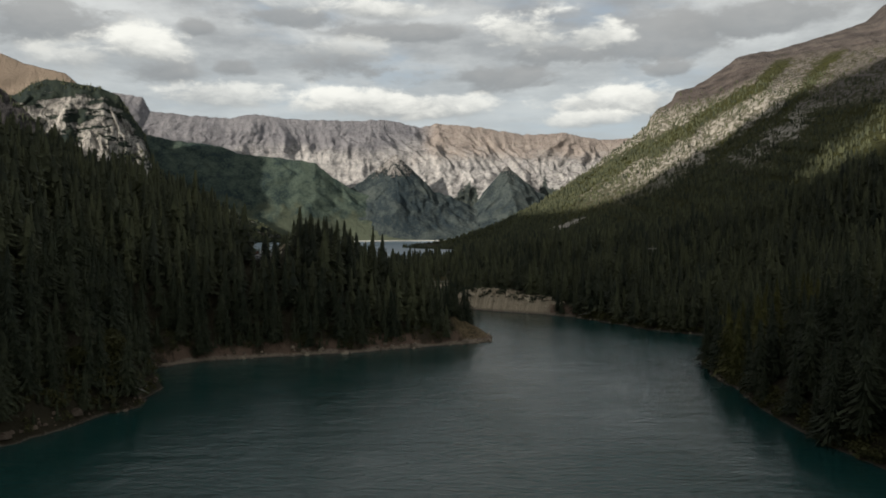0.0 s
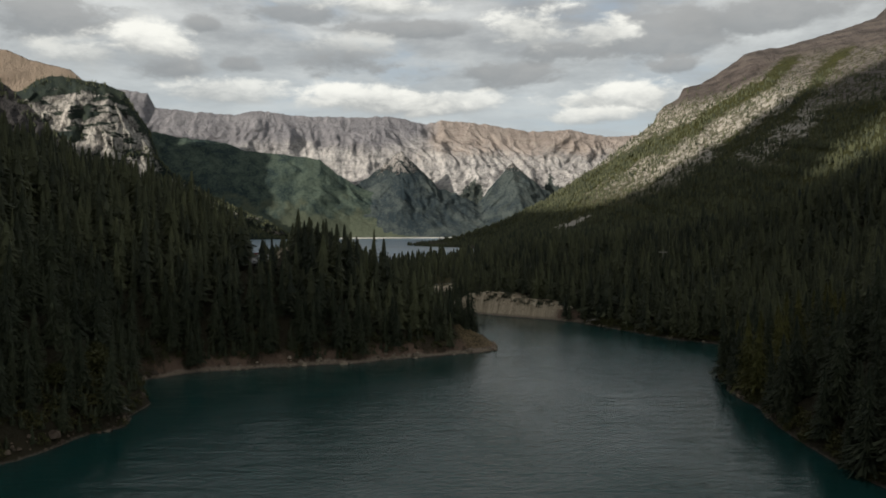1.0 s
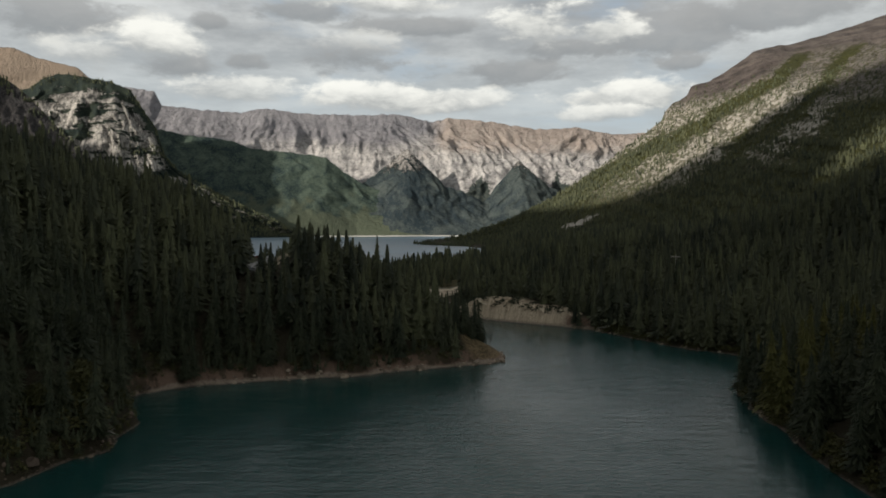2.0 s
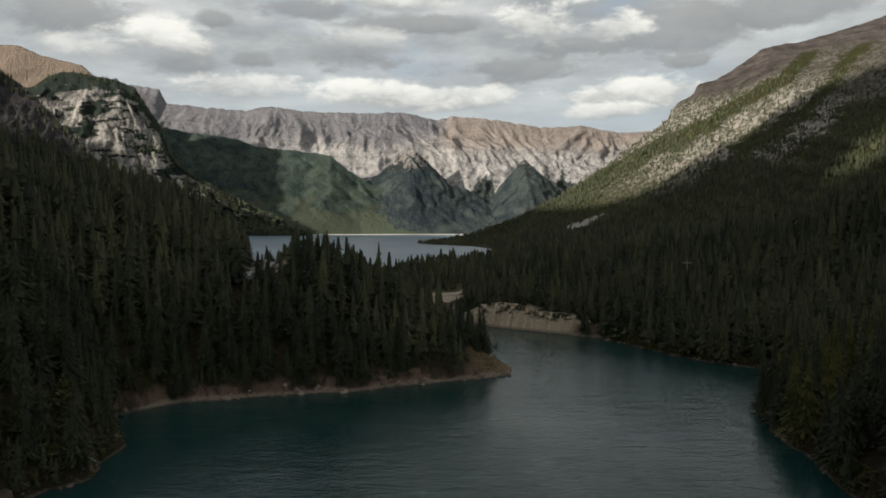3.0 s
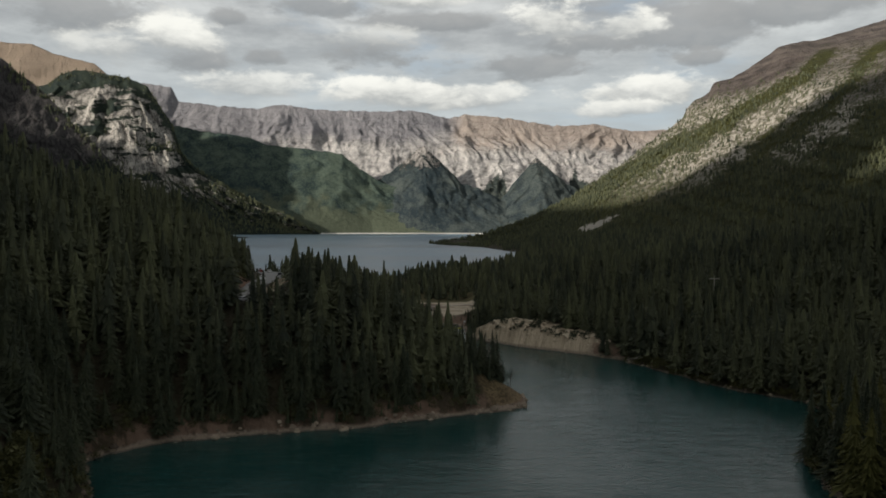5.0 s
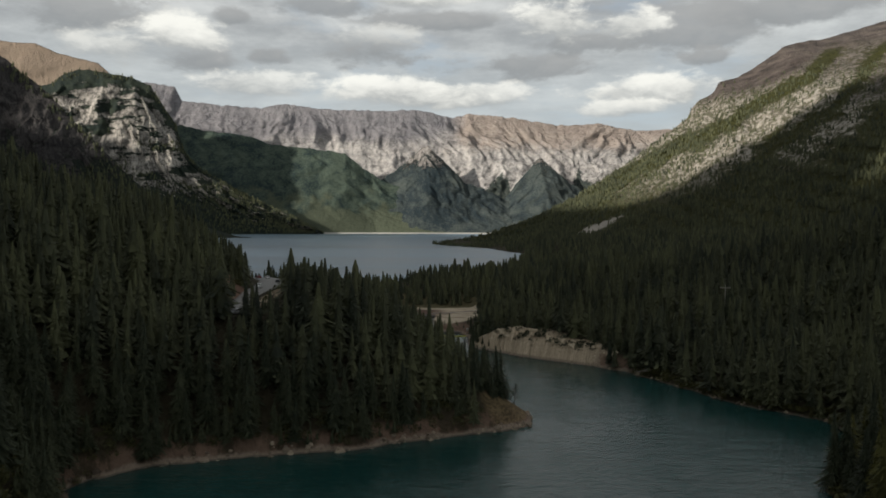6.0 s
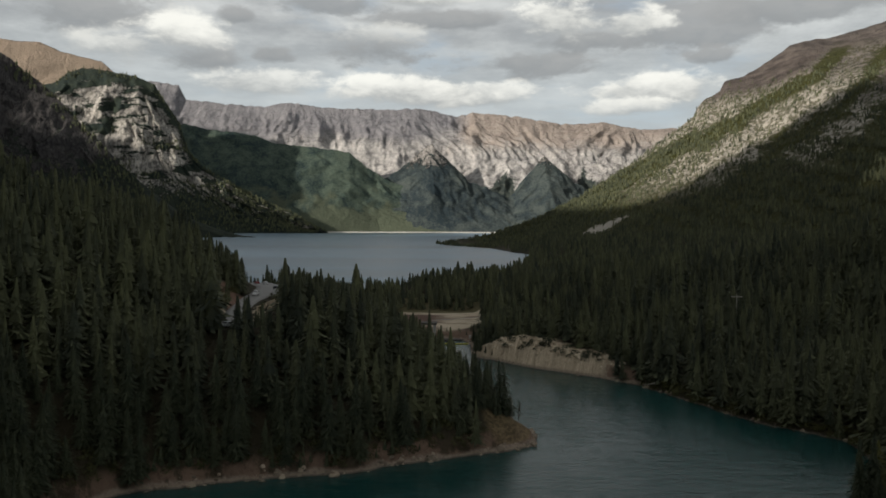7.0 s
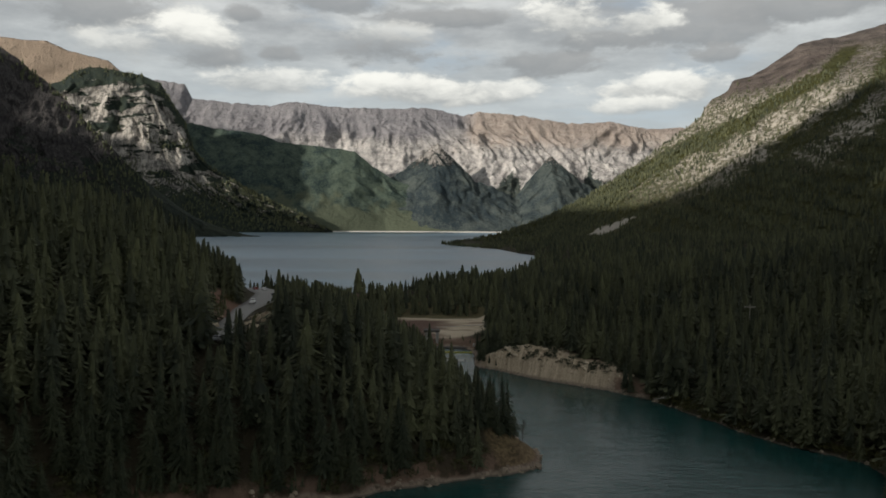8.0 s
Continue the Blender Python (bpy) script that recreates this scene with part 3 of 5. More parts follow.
# spur woods are blued in the colour to stand for haze
SPUR = rock_material("spur_rock", (0.19, 0.175, 0.165), (0.50, 0.46, 0.42), (0.4, 0.36, 0.32), 2000, 420, 85,
                     ((0.024, 0.036, 0.042), (0.080, 0.094, 0.086)), 0.6)
mountain("mountain", at_range(((-720, 4130, 170), (-507, 4130, 273), (-386, 4130, 369), (-249, 4130, 481), (-143, 4130, 369), (-53, 4130, 278), (99, 4130, 218), (320, 4130, 103)), 4230),
         ((-640, 3990, 2), (320, 3990, 2)), 150, 70, SPUR, "pointed forested spur with a pale rock scar", power=1.0, gully=60, width=200, rough=30, seed=22, jag=26, sharp=False)
mountain("mountain", at_range(((40, 4180, 100), (191, 4180, 220), (267, 4180, 326), (349, 4180, 417), (435, 4180, 341), (526, 4180, 265), (648, 4180, 204), (900, 4180, 200)), 4250),
         ((60, 3995, 2), (900, 3995, 2)), 150, 70, SPUR, "small dark forested spur below the mountain wall", power=1.0, gully=60, width=200, rough=30, seed=29, jag=26, sharp=False)

TAN = rock_material("tan_scree", (0.20, 0.155, 0.12), (0.35, 0.275, 0.21), (0.34, 0.265, 0.20), 560, 60, 60, size=0.8)
mountain("mountain", at_range(((-2900, 3200, 900), (-2275, 3200, 850), (-2061, 3200, 826), (-1918, 3200, 806), (-1823, 3200, 801), (-1729, 3200, 759), (-1563, 3200, 718),
                               (-1504, 3200, 670), (-1400, 3200, 520), (-1290, 3200, 380), (-1150, 3200, 190), (-1040, 3200, 5)), 3950),
         ((-3000, 3350, 5), (-1700, 3600, 5)), 140, 70, TAN, "bare tan scree mountain behind the cliff", power=1.0, gully=50, width=320, rough=22, seed=33)
CLIFF = rock_material("cliff_limestone", (0.085, 0.081, 0.080), (0.60, 0.555, 0.49), (0.5, 0.46, 0.4), 2000, 265, 160,
                      ((0.018, 0.027, 0.024), (0.042, 0.052, 0.036)), 0.62, 0.75, cap=0.10)
_, CLIFF_FACE = mountain("mountain", at_range(((-1700, 2150, 330), (-1380, 2150, 395), (-1172, 2150, 442), (-1140, 2150, 465), (-1092, 2150, 480), (-1029, 2150, 472), (-950, 2150, 456),
                               (-895, 2150, 433), (-864, 2150, 386), (-825, 2150, 324), (-802, 2150, 253), (-763, 2150, 206), (-653, 2150, 144), (-543, 2150, 89),
                               (-480, 2150, 58), (-402, 2150, 20)), 3750),
         ((-2600, 3200, 5), (-1800, 3400, 5), (-1250, 3500, 4), (-720, 3720, 4)), 280, 110, CLIFF, "domed pale limestone cliff with dark trees on top", power=0.8, gully=90,
         width=210, rough=44, seed=41, jag=12)
# rock darker than the other limestone: the flank's shade is put into the colour
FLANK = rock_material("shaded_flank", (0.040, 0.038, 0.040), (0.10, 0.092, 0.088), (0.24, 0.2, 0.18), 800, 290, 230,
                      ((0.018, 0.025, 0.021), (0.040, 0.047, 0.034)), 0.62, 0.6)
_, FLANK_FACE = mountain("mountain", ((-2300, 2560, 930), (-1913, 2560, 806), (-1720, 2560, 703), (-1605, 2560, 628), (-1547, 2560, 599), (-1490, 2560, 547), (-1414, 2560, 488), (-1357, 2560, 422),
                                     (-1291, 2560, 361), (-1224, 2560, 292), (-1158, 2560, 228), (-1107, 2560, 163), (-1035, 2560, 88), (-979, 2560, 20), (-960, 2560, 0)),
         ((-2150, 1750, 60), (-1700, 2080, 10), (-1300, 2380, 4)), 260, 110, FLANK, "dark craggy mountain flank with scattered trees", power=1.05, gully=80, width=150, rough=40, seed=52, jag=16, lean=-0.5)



def slope_material():
    """Dipping beds of pale rock between strips of forest and grass."""
    m, n, i = material("dipping_beds")
    p = n.coord()
    uv = n.add("ShaderNodeUVMap", uv_map="run").outputs[0]
    u, v, _ = n.split(uv)
    z = n.split(p)[2]
    fine = n.noise(p, 0.10, 6.0, 0.65)
    mid = n.noise(p, 0.016, 6.0, 0.62)
    streak = n.noise(n.scaled(uv, (26.0, 3.0, 1.0)), 3.0, 5.0, 0.6)
    rock = n.mix(n.math("MULTIPLY_ADD", fine, 0.6, n.math("MULTIPLY", streak, 0.5)), (0.22, 0.198, 0.172), (0.68, 0.615, 0.52))
    ledges = n.noise(n.scaled(p, (0.25, 0.25, 2.2)), 0.02, 5.0, 0.6)
    # brown cap rock, set darker so that its colour holds the cloud shade
    cap = n.mix(n.step(n.math("MULTIPLY_ADD", mid, 0.75, n.math("MULTIPLY", ledges, 0.25)), 0.36, 0.64), (0.055, 0.045, 0.041), (0.16, 0.13, 0.112))
    wood = n.mix(n.math("ADD", n.math("MULTIPLY", fine, 0.6), n.math("MULTIPLY", mid, 0.4)), (0.024, 0.028, 0.010), (0.088, 0.086, 0.026))
    # height above the bedding planes, which dip towards the lake
    x, y, _ = n.split(p)
    bed = n.math("ADD", n.math("SUBTRACT", n.math("MULTIPLY_ADD", x, -0.571, z), n.math("MULTIPLY", y, 0.046)), 14.0)
    wave = n.math("MULTIPLY_ADD", n.math("SUBTRACT", mid, 0.5), 26.0, n.math("MULTIPLY", n.math("SUBTRACT", fine, 0.5), 22.0))
    bed = n.math("ADD", bed, wave)
    upper = n.step(bed, -117.0, -111.0)
    broad = n.math("MULTIPLY", n.step(bed, -179.0, -171.0), n.step(bed, -137.0, -143.0))
    lower = n.math("MULTIPLY", n.math("MULTIPLY", n.step(bed, -210.0, -204.0), n.step(bed, -190.0, -194.0)), n.step(x, 480.0, 600.0))
    speck = n.step(n.math("ADD", n.noise(n.scaled(p, (1.0, 1.0, 0.6)), 0.075, 4.0, 0.7), n.math("MULTIPLY", mid, 0.25)), 0.59, 0.68)
    slabs = n.math("MULTIPLY", n.math("MULTIPLY", n.step(bed, -268.0, -252.0), n.step(bed, -188.0, -198.0)), n.step(z, 280.0, 330.0))
    bands = n.math("MAXIMUM", n.math("MAXIMUM", upper, slabs), n.math("MAXIMUM", broad, lower))
    bands = n.math("MULTIPLY", bands, n.math("MULTIPLY_ADD", speck, 0.75, 0.25))
    bands = n.math("MULTIPLY", bands, n.step(z, 80.0, 190.0))
    # bare scar low on the slope, streaked down its length
    ax, ay = n.math("SUBTRACT", x, 222.0), n.math("SUBTRACT", y, 1518.0)
    run, off = n.math("MULTIPLY_ADD", ax, 0.59, n.math("MULTIPLY", ay, 0.81)), n.math("MULTIPLY_ADD", ax, 0.81, n.math("MULTIPLY", ay, -0.59))
    grain = n.add("ShaderNodeCombineXYZ")
    n.put(grain.inputs[0], n.math("MULTIPLY", run, 0.25)), n.put(grain.inputs[1], off)
    run, off = n.math("DIVIDE", run, 92.0), n.math("DIVIDE", off, 31.0)
    scar = n.math("ADD", n.math("MULTIPLY", run, run), n.math("MULTIPLY_ADD", off, off, n.math("MULTIPLY", n.math("SUBTRACT", n.noise(grain.outputs[0], 0.12, 4.0, 0.65), 0.5), 2.6)))
    bands = n.math("MAXIMUM", bands, n.step(scar, 1.35, 0.95))
    # higher beds and slabs darken: cloud shade painted into the rock
    rock = n.mix(n.math("MAXIMUM", n.step(z, 340.0, 480.0), slabs), rock, n.mix(n.math("MULTIPLY_ADD", fine, 0.6, n.math("MULTIPLY", streak, 0.5)), (0.10, 0.085, 0.078), (0.27, 0.235, 0.21)))
    c = n.mix(bands, wood, rock)
    bare = n.math("MULTIPLY", n.step(n.math("ADD", z, n.math("MULTIPLY", n.math("SUBTRACT", mid, 0.5), 120.0)), 400.0, 450.0), n.step(bed, -112.0, -100.0))
    c = n.mix(bare, c, cap)
    c = n.mix(n.step(n.math("ADD", z, n.math("MULTIPLY", n.math("SUBTRACT", mid, 0.5), 150.0)), 540.0, 610.0), c, n.mix(n.math("MULTIPLY", streak, 0.35), cap, rock))
    n.put(i["Base Color"], c)
    i["Roughness"].default_value = 0.95
    n.put(i["Normal"], n.bump(n.math("ADD", fine, n.math("MULTIPLY", mid, 3.0)), 0.9, 10.0))
    return m


DIP = slope_material()
_, DIP_FACE = mountain(
    "mountain", ((-102, 1950, 8), (-39, 1995, 13), (34, 2045, 28), (158, 2125, 73), (290, 2205, 137), (432, 2285, 227), (562, 2355, 320), (637, 2395, 375), (649, 2400, 404), (675, 2408, 430), (720, 2420, 452), (737, 2424, 486),
                 (796, 2440, 500), (829, 2455, 522), (908, 2475, 573), (951, 2490, 606), (1002, 2505, 623), (1081, 2530, 637), (1258, 2590, 691), (1479, 2690, 775), (1560, 2730, 840), (1816, 2850, 965), (2374, 3105, 1090)),
    ((-80, 1860, 5), (40, 1620, 7), (120, 1300, 8), (230, 1080, 14), (380, 800, 30), (520, 500, 50), (640, 150, 60), (760, -300, 60), (800, -900, 60)),
    300, 120, DIP, "steep mountain slope of dipping pale rock beds and forest strips", power=1.25, gully=36, width=150, rough=22, seed=61, jag=7, carve=0.35)
# ridges out of view that close the valley beside and behind the camera
# first ridge is added for shade; its crest and dips bound the sunlit patches
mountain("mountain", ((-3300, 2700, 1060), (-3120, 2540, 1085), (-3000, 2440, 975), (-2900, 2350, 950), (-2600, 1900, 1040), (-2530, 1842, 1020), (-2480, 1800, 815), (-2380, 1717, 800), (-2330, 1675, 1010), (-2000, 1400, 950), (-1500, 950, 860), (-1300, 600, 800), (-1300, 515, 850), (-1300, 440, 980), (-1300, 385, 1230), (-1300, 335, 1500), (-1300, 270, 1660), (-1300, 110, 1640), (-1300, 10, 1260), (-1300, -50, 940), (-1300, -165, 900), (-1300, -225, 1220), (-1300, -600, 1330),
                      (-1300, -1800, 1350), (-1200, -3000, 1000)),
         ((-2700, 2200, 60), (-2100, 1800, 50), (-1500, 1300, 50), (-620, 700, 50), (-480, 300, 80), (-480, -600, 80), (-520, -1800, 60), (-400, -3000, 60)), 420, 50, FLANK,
         "unseen ridge beside the lake, added and shaped to cast shade", seed=71, gully=30, width=260, jag=14, power=2.4)
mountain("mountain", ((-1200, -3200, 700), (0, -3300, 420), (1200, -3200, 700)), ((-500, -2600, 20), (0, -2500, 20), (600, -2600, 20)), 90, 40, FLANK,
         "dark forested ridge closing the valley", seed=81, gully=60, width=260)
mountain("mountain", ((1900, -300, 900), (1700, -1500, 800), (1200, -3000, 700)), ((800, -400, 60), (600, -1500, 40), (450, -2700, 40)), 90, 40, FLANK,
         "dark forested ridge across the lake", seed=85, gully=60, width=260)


# ---- trees ----
def crown_arrays(rng, sprays, radius=0.17, low=0.08, lanky=0.0, size=1.0, tiers=7, sides=6, solid=0.8):
    """Tiers of drooping branches round a stem, ragged at the rims, with loose sprays between them; one unit high."""
    vs, fs = [], []

    def girth(t):
        return radius * (1 - t) ** (0.72 + 0.6 * lanky) + 0.006

    bulge = rng.uniform(0, 6.28)
    for k in range(tiers):
        t = (k + 0.1) / (tiers + 0.4)
        z, r = low + (0.985 - low) * t, girth(t) * solid * (1 + 0.12 * math.sin(bulge + 2.3 * k))
        rise = (0.985 - low) / tiers * 1.35
        first = len(vs)
        for j in range(sides):
            a = 6.2832 * (j + 0.5 * (k % 2) + rng.uniform(-0.25, 0.25)) / sides
            q = r * rng.uniform(0.62, 1.18)
            vs.append((q * math.cos(a), q * math.sin(a), z - q * rng.uniform(0.05, 0.45)))
        for j in range(sides):
            a = 6.2832 * (j + 0.5 + 0.5 * (k % 2)) / sides
            vs.append((0.30 * r * math.cos(a), 0.30 * r * math.sin(a), min(z + rise, 1.0)))
        for j in range(sides):
            a, b = first + j, first + (j + 1) % sides
            fs += [(a, b, a + sides), (b, b + sides, a + sides)]
    n = sprays
    t = rng.uniform(0, 1, n) ** 1.3
    t = np.clip((np.round(t * tiers * 1.6) + rng.normal(0, 0.28, n)) / (tiers * 1.6), 0, 1)
    r = girth(t) * np.clip(0.98 + rng.normal(0, 0.20, n), 0.55, 1.5)
    a = rng.uniform(0, 6.2832, n)
    z = low + (0.99 - low) * t
    drop = r * rng.uniform(0.0, 0.42, n)
    wide = (0.115 * r + 0.0055) * rng.uniform(0.7, 1.4, n) * size
    ca, sa = np.cos(a), np.sin(a)
    root = np.stack([ca * r * 0.25, sa * r * 0.25, z + 0.25 * drop + 0.012], 1)
    tip = np.stack([ca * r, sa * r, z - drop], 1)
    side = np.stack([-sa, ca, rng.normal(0, 0.45, n)], 1) * wide[:, None]
    # every other spray opens outwards like a fan
    fan = (np.arange(n) % 2 == 0)[:, None]
    pts = np.stack([np.where(fan, root, root - side), np.where(fan, tip - 0.8 * side, tip), np.where(fan, tip + 0.8 * side, root + side)], 1).reshape(-1, 3)
    more = len(vs) + np.arange(3 * n).reshape(-1, 3)
    return np.concatenate([np.array(vs), pts]), np.concatenate([np.array(fs), more])


def stem_arrays(sides=5, top=0.9, r=0.013):
    vs, fs = [], []
    for k, (z, q) in enumerate(((-0.03, 1.3), (0.3, 0.8), (top, 0.15))):
        for j in range(sides):
            a = 6.2832 * j / sides
            vs.append((r * q * math.cos(a), r * q * math.sin(a), z))
    for k in range(2):
        for j in range(sides):
            a, b = k * sides + j, k * sides + (j + 1) % sides
            fs += [(a, b, b + sides), (a, b + sides, a + sides)]
    return np.array(vs), np.array(fs)


rng = np.random.default_rng(7)


def scatter(x0, x1, y0, y1, pitch, jitter=0.45):
    xs, ys = np.meshgrid(np.arange(x0, x1, pitch), np.arange(y0, y1, pitch))
    xs, ys = xs.ravel(), ys.ravel()
    return xs + rng.uniform(-jitter, jitter, len(xs)) * pitch, ys + rng.uniform(-jitter, jitter, len(xs)) * pitch


def on_land(x, y, margin):
    d1, d2 = from_shore(x, y, NEAR_LAKE), from_shore(x, y, FAR_SHORE)
    clear_ = (((x + 27) / 44) ** 2 + ((y - 520) / 62) ** 2 < 1) & (y < 560)          # stony basin
    road = from_road(x, y)[0] < np.interp(y, (255, 310, 340, 500), (3, 3, 5.5, 8))
    pale = ((((x - 25.0) * 0.71 - (y - 386.0) * 0.70) / 37) ** 2 + (((x - 27) * 0.70 + (y - 384) * 0.71 - 2) / 8.5) ** 2 < 1)
    willow = (np.hypot(x + 77, y - 174) < 6) | (np.hypot(x + 80, y - 184) < 4)
    return (d1 > margin) & ~willow & (d2 > 3) & ~clear_ & ~road & ~pale


def forest(name, x, y, z, heights, models, mat, label, slim=(0.95, 1.5)):
    """Many trees as one mesh."""
    parts_v, parts_f, off = [], [], 0
    pick = rng.integers(0, len(models), len(x))
    turn, wide = rng.uniform(0, 6.2832, len(x)), rng.uniform(*slim, len(x))
    for k, (mv, mf) in enumerate(models):
        s = np.where(pick == k)[0]
        if not len(s):
            continue
        c, q = np.cos(turn[s])[:, None], np.sin(turn[s])[:, None]
        h = heights[s][:, None]
        vx = (mv[None, :, 0] * c - mv[None, :, 1] * q) * h * wide[s][:, None] + x[s][:, None]
        vy = (mv[None, :, 0] * q + mv[None, :, 1] * c) * h * wide[s][:, None] + y[s][:, None]
        vz = mv[None, :, 2] * h + z[s][:, None]
        parts_v.append(np.stack([vx, vy, vz], -1).reshape(-1, 3))
        parts_f.append((mf[None] + (off + np.arange(len(s)) * len(mv))[:, None, None]).reshape(-1, 3))
        off += len(s) * len(mv)
    return tagged(mesh_object(name, np.concatenate(parts_v), np.concatenate(parts_f), mat, False), label, "forest", kind="stuff")


MID = [crown_arrays(rng, 176, lanky=rng.uniform(0, 0.3), radius=rng.uniform(0.16, 0.23), size=0.72, tiers=7, sides=5, solid=0.66) for _ in range(12)]
FAR = [crown_arrays(rng, 16, radius=rng.uniform(0.17, 0.21), low=0.1, size=1.8, tiers=4, sides=4, solid=0.9) for _ in range(8)]
TINY = [crown_arrays(rng, 3, radius=0.24, low=0.1, tiers=2, sides=4, solid=1.0) for _ in range(4)]

# woods within about half a kilometre
xl, yl = scatter(-260, 30, 105, 480, 4.5)
keep = on_land(xl, yl, np.where((yl > 222) & (xl > -58), rng.uniform(0.8, 4.5, len(xl)), np.where(yl < 200, 1.4, 0.8))) & (xl < np.where(yl < 300, np.where(yl < 272, 2.0, -1.0), 12)) & (xl > -25 - 0.60 * yl)
xl, yl = xl[keep], yl[keep]
xb, yb = scatter(-270, -74, 480, 600, 5.4)
keep = on_land(xb, yb, 2) & (from_road(xb, yb)[0] > 10)
xl, yl = np.r_[xl, xb[keep]], np.r_[yl, yb[keep]]
xr, yr = scatter(-80, 380, 120, 700, 5.2)
keep = on_land(xr, yr, 0.2) & (xr > np.interp(yr, (120, 400, 440, 520, 553, 561, 700), (55, -6, 5, 14, 14, -64, -72))) & (xr < 22 + 0.62 * yr) & (rng.uniform(0, 1, len(xr)) < np.where(yr > 450, 0.8, 1))
xr, yr = xr[keep], yr[keep]
xs_, ys_ = scatter(-79, -50, 546, 600, 4.6)
keep = from_shore(xs_, ys_, FAR_SHORE) > 3
near_x, near_y = np.r_[xl, xr, xs_[keep]], np.r_[yl, yr, ys_[keep]]
shore_d = from_shore(near_x, near_y, NEAR_LAKE)
order = np.argsort(np.where((shore_d < 26) & (near_y < 330), np.hypot(near_x, near_y - 90), 1e9))[:300]
single = np.zeros(len(near_x), bool)
single[order] = True
near_z = ground_height(near_x, near_y) - 0.3
near_h = (rng.triangular(7.0, 14.0, 20.0, len(near_x)) + 4.0 * (rng.uniform(0, 1, len(near_x)) < 0.12)) * np.where(near_x < 30, np.clip(0.7 + shore_d / 40, 0.7, 1.0), 1.0)
# young growth on the open slope below the road
bearing = np.degrees(np.arctan2(near_x - 2, near_y - 80))
open_slope = (bearing > -17.7) & (bearing < -15.2) & (near_y > 270) & (near_y < 470)
near_h = np.where(open_slope, np.minimum(near_h, 57.5 - 33.0 * (near_y - 80) / 290.0 - near_z - 0.5), near_h)
near_h = np.where((near_x > -62) & (near_x < 0) & (near_y > 385) & (near_y < 475), near_h * 0.8, near_h)
# low brush in front of the road and its cut
reach = np.hypot(near_x - 2, near_y - 80)
brush = (bearing > -20.4) & (bearing < -17.7) & (near_y > 240) & (near_y < 350)
near_h = np.where(brush, np.minimum(near_h, 61.0 - reach * np.where(bearing < -19.0, 0.152, 0.108) - near_z), near_h)
near_h = np.where((((near_x + 97) / 9) ** 2 + ((near_y - 356) / 26) ** 2 < 1), 0.0, near_h)
# a bare reddish clearing beside the road
near_h = np.where((bearing > -20.2) & (bearing < -18.8) & (near_y > 285) & (near_y < 350), 0.0, near_h)
# stunted growth on the windy crest beside the road and on the low ground by the upper lake
crest = (((bearing >= -15.2) & (bearing < 0.3) & (near_y < 475)) | ((bearing > -20.8) & (bearing < -17.7) & (near_y < 560)) | ((bearing >= -15.2) & (bearing < -9.5) & (near_y < 560))) & (near_y > 295) & (near_x < 5)
top_at = 62.0 - (near_y - 80) * np.interp(bearing, (-20.5, -18.9, -17.7, -15, -8, -7.3, -4.2, -2.4, -0.7), (0.026, 0.041, 0.060, 0.073, 0.098, 0.117, 0.150, 0.176, 0.193)) + rng.uniform(-3.0, 1.5, len(near_x))
near_h = np.where(crest, np.maximum(np.where(bearing < -7.5, 5.0, 2.5), np.minimum(near_h, top_at - near_z)), near_h)
near_h = np.where((near_y > 570) & (near_x > -80) & (near_x < 0), near_h * np.interp(near_x, (-78, -5), (0.5, 1.0)), near_h)
near_h = np.where((near_y > 470) & (near_x < -90), np.minimum(near_h, np.where((bearing > -17.6) & (bearing < -16.0), 11.0, 7.0)), near_h)
near_h = np.where((near_y > 555) & (near_y < 640) & (near_x < -78) & (near_x > -102), np.minimum(near_h, 4.0), near_h)
near_h = np.where((near_y > 500) & (near_x > -80), near_h * 0.86, near_h)
tall = near_h > 2.2
order = np.array([k for k in order if tall[k]])
rest = ~single & tall
close = rest & (near_y < 470)
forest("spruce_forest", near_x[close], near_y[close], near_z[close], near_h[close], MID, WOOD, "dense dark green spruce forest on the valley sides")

close = rest & (near_y >= 470)
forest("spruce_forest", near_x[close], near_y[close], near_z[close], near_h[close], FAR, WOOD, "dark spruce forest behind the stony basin")
